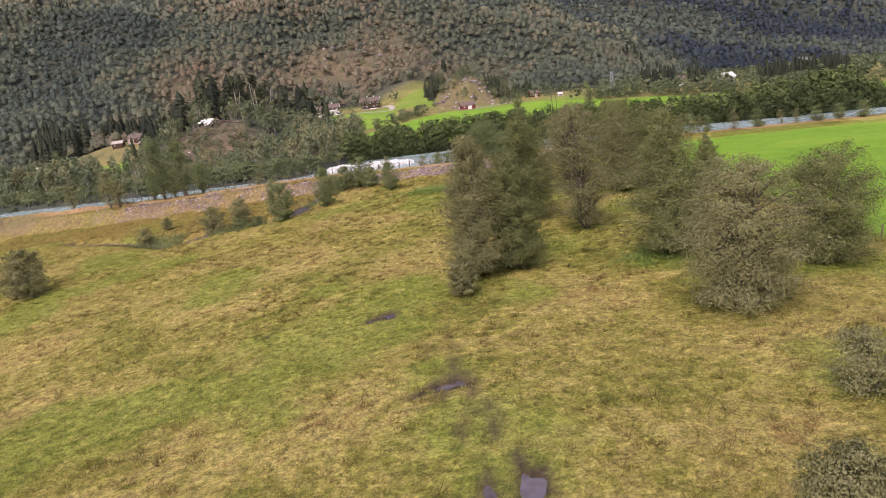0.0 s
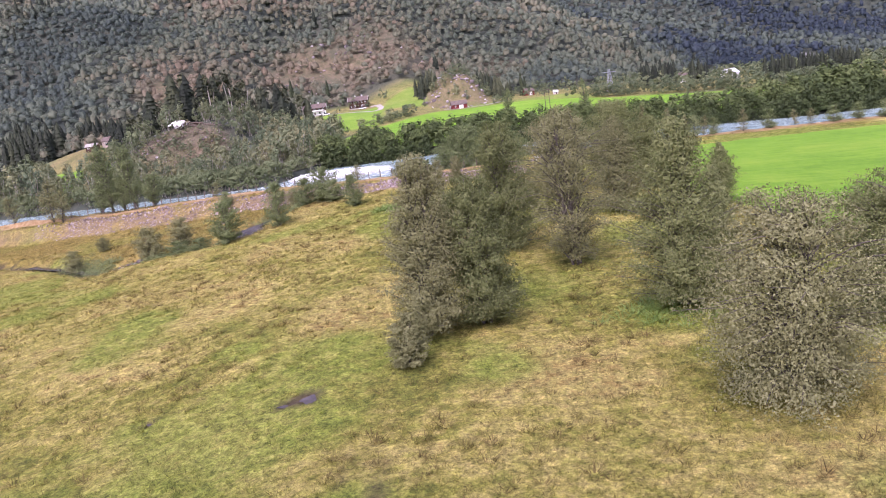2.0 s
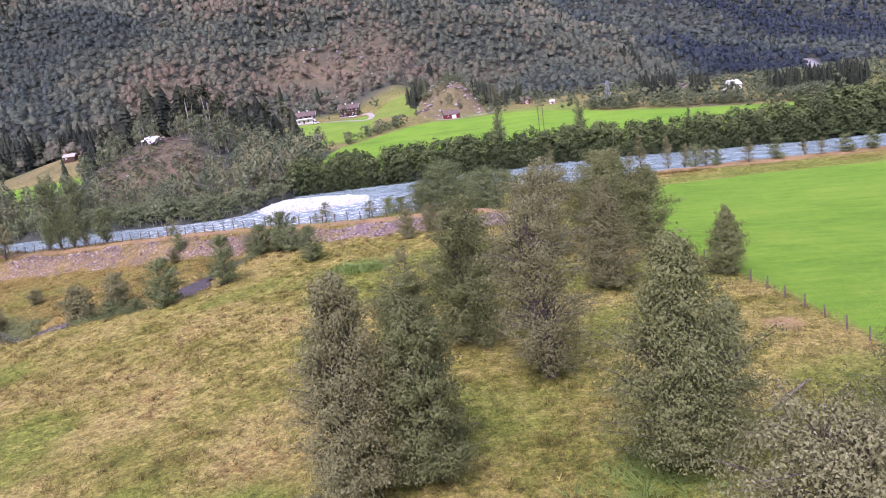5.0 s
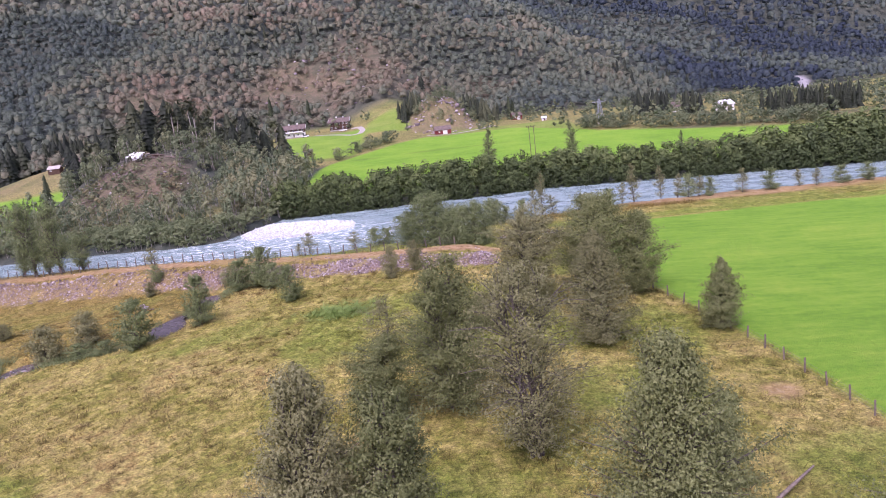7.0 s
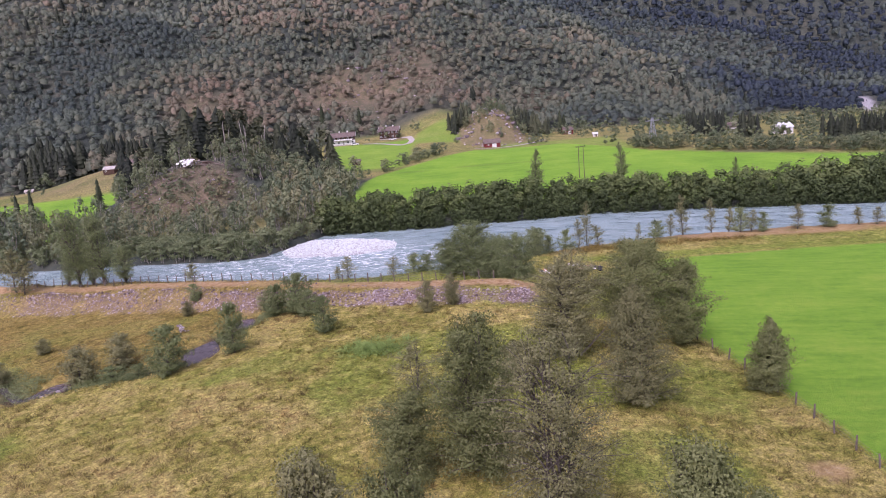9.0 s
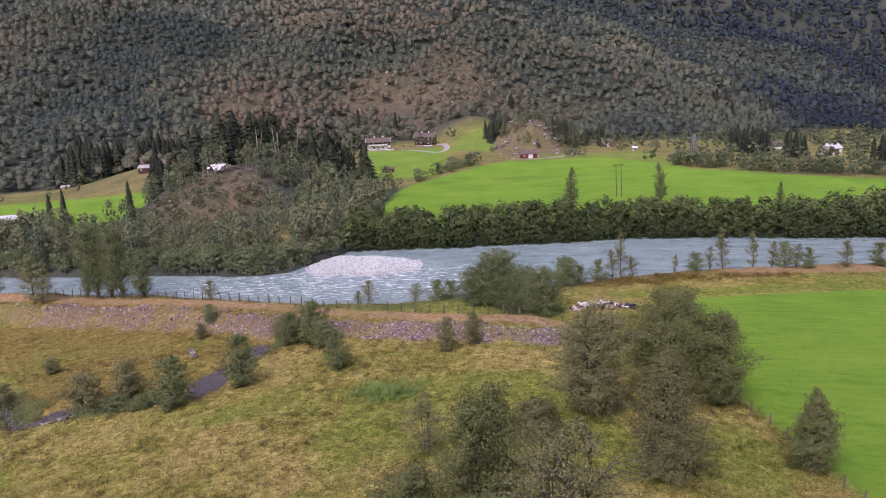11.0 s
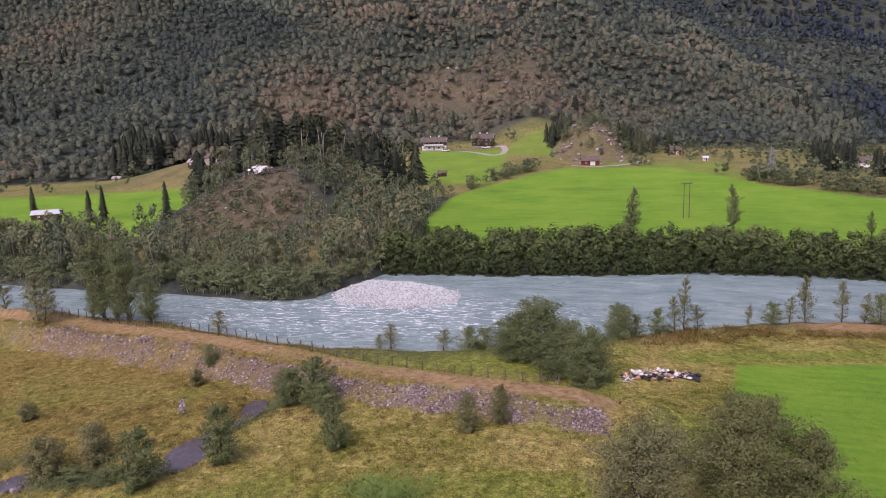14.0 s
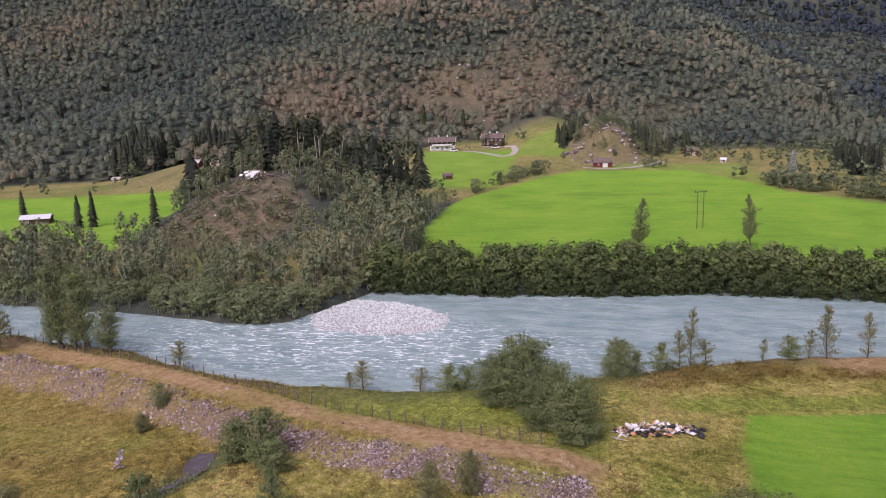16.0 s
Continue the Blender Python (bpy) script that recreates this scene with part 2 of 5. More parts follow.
GRAVEL = make_plain("pale_gravel", (0.42, 0.38, 0.34), 0.95, 0.25, 1.2)
SCRAP_WHITE = make_plain("white_scrap", (0.72, 0.68, 0.66), 0.7, 0.2, 2)
SCRAP_ORANGE = make_plain("orange_scrap", (0.55, 0.25, 0.12), 0.8, 0.3, 2)
SCRAP_DARK = make_plain("black_plastic", (0.03, 0.03, 0.035), 0.45, 0.3, 2)
SCRAP_WOOD = make_plain("grey_board", (0.38, 0.31, 0.27), 0.9, 0.3, 2)
DEAD_WOOD = make_plain("dead_wood", (0.20, 0.16, 0.13), 0.9, 0.4, 3)


# ---------------------------------------------------------------- lie of the land
def lattice(ix, iy, s):
    h = (ix * 374761393 + iy * 668265263 + s * 974634721) & 0xFFFFFFFF
    h = ((h ^ (h >> 13)) * 1274126177) & 0xFFFFFFFF
    return ((h ^ (h >> 16)) & 0xFFFF) / 65535.0


def bumps(x, y, size, s=0):
    """Smooth value noise, 0 to 1, of that size in metres."""
    x, y = np.asarray(x, float) / size, np.asarray(y, float) / size
    ix, iy = np.floor(x).astype(np.int64), np.floor(y).astype(np.int64)
    fx, fy = x - ix, y - iy
    fx, fy = fx * fx * (3 - 2 * fx), fy * fy * (3 - 2 * fy)
    a, b = lattice(ix, iy, s), lattice(ix + 1, iy, s)
    c, d = lattice(ix, iy + 1, s), lattice(ix + 1, iy + 1, s)
    return (a * (1 - fx) + b * fx) * (1 - fy) + (c * (1 - fx) + d * fx) * fy


def fractal(x, y, size, s=0, n=4):
    v, a = 0, 0.5
    for k in range(n):
        v, a, size = v + a * bumps(x, y, size, s + k), a / 2, size / 2.1
    return v


def ease(v, lo, hi):
    t = np.clip((np.asarray(v, float) - lo) / (hi - lo), 0, 1)
    return t * t * (3 - 2 * t)


def line(x, *pairs):
    return np.interp(x, [p[0] for p in pairs], [p[1] for p in pairs])


def water_level(x):
    return line(x, (-400, -4.5), (-200, -3.6), (-90, -2.7), (-40, -2.3), (5, -2.3), (40, -3.5), (70, -5.0), (110, -6.8), (200, -9.0), (400, -14), (900, -30))


def near_edge(x):
    return line(x, (-400, 215), (-200, 205), (-83, 190.5), (-65, 186.5), (-52, 183), (-39, 177), (-32, 174.5), (-22, 172.5), (-13, 171.5), (-6, 171), (4, 174),
                (23, 182), (40, 191.5), (50, 195.5), (60, 198.5), (75, 201.5), (90, 203.5), (110, 206), (200, 212), (400, 215), (900, 190))


def far_edge(x):
    return line(x, (-400, 242), (-200, 236), (-100, 207.5), (-82, 205), (-63, 202.5), (-49, 199.5), (-40, 197.5), (-33, 200), (-28, 210), (-24, 221), (-14, 221.5), (4, 221),
                (22, 224.5), (40, 230), (60, 232), (80, 232.5), (110, 233), (200, 238), (400, 242), (900, 220))


def dike_line(x):
    return line(x, (-160, 212), (-70, 181.3), (-45, 171.4), (-27.3, 162.4), (-13.5, 156), (-2.3, 152.2), (7.4, 149.8), (20, 146.5))


def ditch_distance(x, y):
    pts = [(-75, 155), (-58, 141), (-46, 128.5), (-42, 131.5), (-36, 132), (-30, 132.5), (-25.6, 134), (-25.2, 140), (-22.4, 145.2), (-23.1, 150.5)]
    best = np.full(np.shape(x), 1e9)
    for (ax, ay), (bx, by) in zip(pts, pts[1:]):
        dx, dy = bx - ax, by - ay
        t = np.clip(((x - ax) * dx + (y - ay) * dy) / (dx * dx + dy * dy), 0, 1)
        best = np.minimum(best, np.hypot(x - ax - t * dx, y - ay - t * dy))
    return best - 1.2 * np.exp(-(np.hypot(x + 24.8, (y - 136.5) * 0.7) / 3.4) ** 2) - 0.5 * np.exp(-(np.hypot(x + 22.8, (y - 148.5) * 0.7) / 3.0) ** 2)


PUDDLES = [(-1.9, 48.0, 0.85, 0.6), (-0.6, 49.0, 0.45, 1.5), (2.4, 34.8, 0.75, 1.7), (0.2, 34.5, 0.5, 1.3), (-6.1, 65.5, 0.75, 1.0), (-7.8, 65.1, 0.55, 0.5), (-3.6, 47.0, 0.5, 0.4), (-17.9, 67.3, 0.4, 0.4)]


def mountain_foot(x):
    return line(x, (-900, 330), (-450, 350), (-260, 395), (-180, 425), (-110, 450), (-60, 505), (0, 520), (60, 520), (120, 545), (200, 590),
                (335, 690), (500, 800), (900, 980), (1800, 1200))


def height(x, y):
    x, y = np.asarray(x, float), np.asarray(y, float)
    w = water_level(x)
    # near meadow
    m = 0.3 + line(x, (-200, -8.2), (-90, -6.0), (-50, -3.9), (-5, 0.0), (22, 0.0), (38, -1.9), (60, -3.3), (110, -5.6), (200, -8.0)) + 0.036 * (np.clip(y, -60, 143) - 143)
    m = m + (fractal(x, y, 16, 3) - 0.5) * 0.7 * ease(y, -20, 30) + (bumps(x, y, 2.3, 9) - 0.5) * 0.12
    m = m - 1.1 * (1 - ease(ditch_distance(x, y), 0.8, 3.6))
    for px, py, rx, ry in PUDDLES:
        m = m - 0.22 * (1 - ease(np.hypot((x - px) / rx, (y - py) / ry), 0.7, 1.6))
    # dike along the river
    k, yd = ease(-x, -21, -15), dike_line(x)
    top = line(x, (-160, -5.0), (-60, -1.4), (-25, 1.0), (20, 1.5)) + (bumps(x, y, 3, 5) - 0.5) * 0.3
    up = ease(y, yd - 8.2, yd - 2.6)
    near = m * (1 - up * k) + top * up * k
    bank = w + 1.1 + (bumps(x, y, 4, 6) - 0.5) * 0.5
    down = ease(y, yd + 1.5, yd + 8.0) * k + (1 - k) * ease(y, near_edge(x) - 14, near_edge(x) - 5)
    near = near * (1 - down) + bank * down
    dn = near_edge(x) + (bumps(x, y, 5, 7) - 0.5) * 1.6 - y
    near = np.where(dn < 4, bank + (w - 0.9 - bank) * ease(-dn, -3.5, 1.0), near) if np.ndim(dn) else (bank + (w - 0.9 - bank) * ease(-dn, -3.5, 1.0) if dn < 4 else near)
    # far valley floor
    f = -1.5 + 1.2 * ease(y, 300, 420) - 0.03 * np.maximum(0, y - 330) * ease(x, 90, 220) - 0.012 * np.maximum(0, x - 60) * ease(y, 260, 330)
    f = f - 2.2 * ease(-x, 60, 160) - 3.0 * ease(x, 30, 110) * (1 - ease(y, 290, 360))
    f = f + (fractal(x, y, 40, 11) - 0.5) * 0.5
    lawn = ease(y, 350, 480) * 4.6 + ease(y, 470, 560) * 7
    f = f + lawn * ease(x, -95, -65) * (1 - ease(x, -10, 25))
    f = f + 8 * ease(x + (y - 470) * 0.3, -28, 12) * ease(y, 440, 505) * (1 - ease(x, 30, 60))
    # knolls
    r = np.hypot((x + 78) / 46, (y - 312) / 52) + (fractal(x, y, 30, 21) - 0.5) * 0.35
    f = f + 14.5 * ease(r, 1.05, 0.12)
    r = np.hypot((x + 150) / 60, (y - 420) / 50)
    f = f + 9 * ease(r, 1.0, 0.1)
    r = np.hypot((x - 23) / 20, (y - 470) / 26) + (fractal(x, y, 14, 23) - 0.5) * 0.5
    f = f + 13 * ease(r, 1.0, 0.25)
    # mountain
    s = y - mountain_foot(x) + (fractal(x, y, 120, 31) - 0.5) * 70
    rise = np.where(s > 0, 0.30 * s + 0.00006 * s * s, 0)
    rise = rise + np.maximum(0, y - 1050) * 0.35
    rough = (fractal(x, y, 170, 41) - 0.47) * 70 + (fractal(x, y, 45, 43) - 0.47) * 16
    f = f + rise + rough * ease(s, 0, 140)
    # far bank
    df = y - far_edge(x) - (bumps(x, y, 5, 8) - 0.5) * 2
    shore = w + 1.4
    f = shore + (f - shore) * ease(df, 4, 26)
    f = (w - 0.9) + (f - (w - 0.9)) * ease(df, -1.0, 3.5)
    # gravel bar in the river
    b = np.hypot((x + 17.5 + 0.25 * (y - 204)) / 14.0, (y - 204.5) / 12.5) + (fractal(x, y, 9, 51) - 0.5) * 0.9
    f = np.maximum(f, w - 0.9 + 1.22 * ease(b, 1.25, 0.5))
    near_side = y < (near_edge(x) + far_edge(x)) / 2
    bar = w - 0.9 + 1.22 * ease(b, 1.25, 0.5)
    return np.where(near_side, np.maximum(near, np.where(y > near_edge(x), bar, -99)), f)


# ---------------------------------------------------------------- builders
def mesh_from(name, verts, faces, material, marks=None, smooth=False, normals=None):
    """A mesh from arrays; faces is an array of triangles or of quads, or a list of such arrays."""
    faces = faces if isinstance(faces, list) else [faces]
    me = bpy.data.meshes.new(name)
    verts = np.asarray(verts, np.float32)
    me.vertices.add(len(verts))
    me.vertices.foreach_set("co", verts.ravel())
    sizes = np.concatenate([np.full(len(f), f.shape[1], np.int32) for f in faces])
    me.loops.add(int(sizes.sum()))
    me.loops.foreach_set("vertex_index", np.concatenate([f.ravel() for f in faces]).astype(np.int32))
    me.polygons.add(len(sizes))
    me.polygons.foreach_set("loop_start", np.concatenate([[0], np.cumsum(sizes)[:-1]]).astype(np.int32))
    if smooth or normals is not None:
        me.polygons.foreach_set("use_smooth", np.ones(len(sizes), bool))
    for key, values in (marks or {}).items():
        me.attributes.new(key, "FLOAT", "POINT").data.foreach_set("value", np.asarray(values, np.float32))
    if normals is not None:
        me.attributes.new("custom_normal", "FLOAT_VECTOR", "POINT").data.foreach_set("vector", np.asarray(normals, np.float32).ravel())
    me.materials.append(material)
    me.update(calc_edges=True)
    return me


def part(name, bm, material, parent=None, label=""):
    """One bmesh (or ready mesh) as one object under its thing."""
    if isinstance(bm, bmesh.types.BMesh):
        me = bpy.data.meshes.new(name)
        bm.to_mesh(me)
        bm.free()
        me.materials.append(material)
    else:
        me = bm
    ob = new(name, me)
    ob.parent = parent
    return tagged(ob, label)


def box(bm, size, at=(0, 0, 0), turn=(0, 0, 0), bevel=0.0):
    made = bmesh.ops.create_cube(bm, size=1.0, matrix=pose(*at, *turn) @ Matrix.Diagonal((*size, 1)))
    if bevel:
        edges = {e for v in made["verts"] for e in v.link_edges}
        bmesh.ops.bevel(bm, geom=list(edges), offset=bevel, segments=1, affect="EDGES")
    return bm


def boxed(size, at=(0, 0, 0), turn=(0, 0, 0), bevel=0.0):
    return box(bmesh.new(), size, at, turn, bevel)


def tubes(paths, sides=5):
    """Tapered tubes: paths are lists of (point, radius). Returns verts, quads."""
    V, F, k = [], [], 0
    ring = np.arange(sides) * 2 * np.pi / sides
    for path in paths:
        p = np.array([q[0] for q in path], float)
        d = np.gradient(p, axis=0)
        d /= np.linalg.norm(d, axis=1)[:, None] + 1e-9
        a = np.cross(d, np.where(np.abs(d[:, 2:3]) > 0.9, [[1.0, 0, 0]], [[0, 0, 1.0]]))
        a /= np.linalg.norm(a, axis=1)[:, None] + 1e-9
        b = np.cross(d, a)
        for i, (q, r) in enumerate(path):
            V.append(p[i] + r * (np.cos(ring)[:, None] * a[i] + np.sin(ring)[:, None] * b[i]))
        n = len(path)
        i, j = np.meshgrid(np.arange(n - 1), np.arange(sides), indexing="ij")
        F.append(np.stack([k + i * sides + j, k + i * sides + (j + 1) % sides, k + (i + 1) * sides + (j + 1) % sides, k + (i + 1) * sides + j], -1).reshape(-1, 4))
        k += n * sides
    return np.concatenate(V), np.concatenate(F)


def leaves(rng, at, size, outward, up=0.45, wild=0.9, narrow=0.58):
    """Small pointed blades round the points given. Returns verts, triangles, soft normals."""
    n = len(at)
    normal = outward + np.array([0, 0, up]) + rng.normal(0, wild, (n, 3)) * 0.6
    normal /= np.linalg.norm(normal, axis=1)[:, None] + 1e-9
    u = np.cross(normal, rng.normal(0, 1, (n, 3)))
    u /= np.linalg.norm(u, axis=1)[:, None] + 1e-9
    v = np.cross(normal, u)
    s = np.asarray(size).reshape(-1, 1)
    V = np.stack([at - u * s * 0.6 - v * s * narrow * 0.95, at + u * s * 1.1, at - u * s * 0.6 + v * s * narrow * 0.95], 1).reshape(-1, 3)
    soft = outward * 0.7 + normal * 0.75 + np.array([0, 0, 0.25])
    soft /= np.linalg.norm(soft, axis=1)[:, None] + 1e-9
    return V, np.arange(3 * n).reshape(-1, 3), np.repeat(soft, 3, axis=0)


def ground_z(x, y):
    return float(height(np.array([x]), np.array([y]))[0])


# ---------------------------------------------------------------- ground sheet
def spread(*runs):
    """Grid lines: runs of (from, to, step)."""
    out = [np.arange(a, b, s) for a, b, s in runs]
    return np.unique(np.round(np.concatenate(out + [[runs[-1][1]]]), 3))


def crop_mask(x, y):
    left = line(y, (20, 50), (60, 46.5), (96, 42.9), (103, 42.1), (110.5, 40.7), (119, 39.0), (127.5, 36.5), (147, 33.6), (157, 34.4), (167, 36.6))
    near = ease(x - left, -0.3, 0.5) * ease(line(x, (30, 164), (40, 168), (60, 174.5), (80, 177.5), (110, 179), (200, 178)) - y, -0.4, 0.6) * ease(y, 5, 8)
    edge = line(x, (-34, 300), (-25, 345), (-16, 365), (0, 395), (14, 420), (55, 425), (75, 385), (84, 360), (110, 338), (150, 318), (260, 280))
    far = ease(edge - y, -1, 3) * ease(y - far_edge(x), 12, 14) * ease(x - line(y, (222, -13), (256, -23), (290, -29)), 0, 3) * (1 - ease(x, 260, 300))
    lawn = ease(y, 366, 372) * (1 - ease(y, 472, 480)) * ease(x + (y - 372) * 0.22, -47, -42) * (1 - ease(x, -20, -14))
    slope = ease(x, -20, -16) * (1 - ease(x, 4, 8)) * ease(y, 448, 453) * (1 - ease(y, 484 + (x + 16) * 1.1, 492 + (x + 16) * 1.1))
    back = ease(edge - y, 0, -5) * (1 - ease(y, 440, 452)) * ease(x, 18, 24) * (1 - ease(x, 78, 86)) * 0.45
    left_field = ease(y, 242, 250) * (1 - ease(y, 372 + (x + 150) * 0.25, 380 + (x + 150) * 0.25)) * ease(-x, 106 + (y - 280) * 0.2, 112 + (y - 280) * 0.2) * ease(x, -330, -300)
    right = ease(x, 250, 280) * (1 - ease(bumps(x, y, 70, 77), 0.35, 0.5)) * ease(y, 290, 320) * ease(mountain_foot(x) - y, 30, 60)
    return np.clip(np.maximum.reduce([near, far, lawn * 0.8, slope * 0.5, back, left_field, right * 0.35]), 0, 1)


def cut_mask(x, y):
    """Felled and rocky open slopes."""
    m = 0.9 * (1 - ease(np.hypot((x + 50) / 85, (y - 585) / 85), 0.35, 1.0))
    m = np.maximum(m, 1 - ease(np.hypot((x + 145) / 38, (y - 535) / 40), 0.4, 1.0))
    m = np.maximum(m, 1 - ease(np.hypot((x - 23) / 22, (y - 462) / 26), 0.7, 1.0))
    m = np.maximum(m, 0.8 * (1 - ease(np.hypot((x - 60) / 22, (y - 585) / 40), 0.4, 1.0)))
    m = np.maximum(m, 0.7 * (1 - ease(np.hypot((x + 185) / 12, (y - 690) / 50), 0.4, 1.0)))
    m = np.maximum(m, 0.95 * (1 - ease(np.hypot((x + 82) / 25, (y - 279) / 26), 0.6, 1.0)))
    m = np.maximum(m, 0.35 * (1 - ease(np.hypot((x + 160) / 45, (y - 400) / 24), 0.6, 1.0)))
    return np.clip((m + (fractal(x, y, 25, 61) - 0.5) * 1.3 * ease(m, 0.0, 0.4)) * 0.85, 0, 1)


def lush_mask(x, y):
    v = ease(fractal(x, y, 14, 71), 0.50, 0.62) * 0.75
    for cx, cy, r in ((20, 71.5, 5), (-6.5, 61, 5.5), (-3.5, 70, 4), (-2, 50, 4), (10, 82, 8), (-1.5, 126.5, 5), (-7.5, 66, 4.5), (26, 97, 8), (1.5, 36, 4.5), (-4.5, 75, 4), (36, 84, 5), (-1, 41, 4), (-13.5, 77.5, 3.5), (7, 66, 4)):
        v = np.maximum(v, (1 - ease(np.hypot(x - cx, y - cy), r * 0.4, r)) * (0.55 + 0.5 * bumps(x, y, 2.5, 72)))
    strip = ease(near_edge(x) - y, 1, 4) * (1 - ease(near_edge(x) - y, 14, 20)) * ease(x, -25, -10) * (1 - ease(x, 12, 22)) * 0.9
    strip = np.maximum(strip, (1 - ease(np.abs(y - 3.2 - line(x, (30, 164), (40, 168), (60, 174.5), (80, 177.5), (110, 179), (200, 178))), 1.6, 3)) * ease(x, 25, 30))
    return np.clip(np.maximum(v * (1 - 0.8 * rust_mask(x, y)), strip), 0, 1)


def soil_mask(x, y):
    d = y - dike_line(x)
    v = ease(d, -3.6 + 1.6 * bumps(x, y, 6, 81), -1.6) * (1 - ease(d, 1.4, 2.6)) * ease(-x, -21, -19.5)
    bare = 1 - ease(np.hypot((x - 38.2) / 2.4, (y - 96.5) / 2.2), 0.5, 1.0)
    strip = 0.85 * ease(y, near_edge(x) - 13, near_edge(x) - 10) * (1 - ease(y, near_edge(x) - 3, near_edge(x))) * ease(x, 22, 30) * ease(bumps(x, y, 5, 82), 0.3, 0.7)
    v = v * (0.55 + 0.45 * ease(fractal(x, y, 5, 83), 0.3, 0.5))
    return np.clip(np.maximum.reduce([v, bare * 0.8, strip]), 0, 1)


def rubble_mask(x, y):
    d = y - dike_line(x)
    v = ease(d + (bumps(x, y, 3, 86) - 0.5) * 2.0, -8.4, -7.0) * (1 - ease(d + (bumps(x, y, 2, 87) - 0.5) * 2.0, -4.2 + 1.2 * bumps(x, y, 4, 84), -2.4)) * ease(-x, -20, -18) * (0.6 + 0.4 * ease(x, -50, -15)) * (0.5 + 0.5 * ease(fractal(x, y, 5, 85), 0.34, 0.5))
    return np.clip(v, 0, 1)


def bed_mask(x, y):
    """Pale cobbles: the river's bed and a narrow fan of scree at the mountain's foot."""
    scree = (1 - ease(np.abs(x - 322 - (y - 660) * 0.35), 3, 8)) * ease(y, 640, 660) * (1 - ease(y, 725, 745)) * 0.9
    return np.maximum(scree, ease(y, near_edge(x) - 0.5, near_edge(x) + 1) * ease(far_edge(x) - 1 - y, 0, 1.5))


def rust_mask(x, y):
    """Tall rust-coloured grass beyond the ditch."""
    side = line(x, (-120, 172), (-75, 153), (-58, 141), (-46, 129.5), (-37, 132), (-30, 133), (-25, 138), (-21, 147), (-8, 146), (4, 148))
    return ease(y + (fractal(x, y, 8, 88) - 0.5) * 6, side, side + 4) * ease(-x, -6, 4) * (0.6 + 0.4 * bumps(x, y, 4, 89)) * (y < far_edge(x) - 10) * (y < near_edge(x)) + 0.9 * ease(y, near_edge(x) - 15, near_edge(x) - 12) * (1 - ease(y, near_edge(x) - 2, near_edge(x))) * ease(x, 22, 30) * ease(fractal(x, y, 6, 82), 0.25, 0.45)


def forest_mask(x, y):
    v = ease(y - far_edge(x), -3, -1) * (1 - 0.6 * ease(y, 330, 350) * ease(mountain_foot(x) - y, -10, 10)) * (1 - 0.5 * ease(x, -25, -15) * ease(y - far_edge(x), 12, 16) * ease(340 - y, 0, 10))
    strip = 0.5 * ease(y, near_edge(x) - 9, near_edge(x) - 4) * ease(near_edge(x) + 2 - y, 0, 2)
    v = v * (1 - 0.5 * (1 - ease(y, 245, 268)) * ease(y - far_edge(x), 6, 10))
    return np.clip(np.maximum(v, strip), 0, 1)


def mud_mask(x, y):
    v = 1 - ease(ditch_distance(x, y) + (bumps(x, y, 1.6, 91) - 0.5) * 2.2, 0.6, 2.0)
    for px, py, rx, ry in PUDDLES:
        v = np.maximum(v, 1 - ease(np.hypot((x - px) / rx, (y - py) / ry) + (bumps(x, y, 0.8, 92) - 0.5), 1.0, 1.9))
    v = np.maximum(v, 0.3 * (1 - ease(np.abs(y - 350 - 3 * np.sin(x / 17)), 0.4, 1.6)) * ease(x, -22, -14) * (1 - ease(x, 30, 55)))
    ruts = np.minimum(np.abs(x - 2.4 + (y - 34.8) * 0.2), np.abs(x - 0.2 + (y - 34.8) * 0.16))
    v = np.maximum(v, 0.75 * (1 - ease(ruts + (bumps(x, y, 1.1, 93) - 0.5) * 0.9, 0.1, 0.5)) * ease(y, 28, 32) * (1 - ease(y, 50, 58)))
    return np.clip(v, 0, 1)


def build_ground():
    xs = spread((-2000, -420, 60), (-420, -130, 6), (-130, -75, 2), (-75, 62, 1.0), (62, 130, 2), (130, 420, 6), (420, 2400, 60))
    ys = spread((-400, -20, 25), (-20, 20, 2.5), (20, 165, 1.0), (165, 232, 1.3), (232, 340, 2.5), (340, 700, 4), (700, 1100, 9), (1100, 2800, 60))
    X, Y = np.meshgrid(xs, ys)
    x, y = X.ravel(), Y.ravel()
    z = height(x, y)
    i, j = np.meshgrid(np.arange(len(ys) - 1), np.arange(len(xs) - 1), indexing="ij")
    n = len(xs)
    q = np.stack([i * n + j, i * n + j + 1, (i + 1) * n + j + 1, (i + 1) * n + j], -1).reshape(-1, 4)
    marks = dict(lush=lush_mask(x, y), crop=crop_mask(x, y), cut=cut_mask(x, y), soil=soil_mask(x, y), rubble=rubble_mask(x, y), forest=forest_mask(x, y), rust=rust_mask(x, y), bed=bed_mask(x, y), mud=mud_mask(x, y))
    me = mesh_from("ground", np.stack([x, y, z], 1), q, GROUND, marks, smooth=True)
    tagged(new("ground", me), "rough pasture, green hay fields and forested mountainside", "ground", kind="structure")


build_ground()


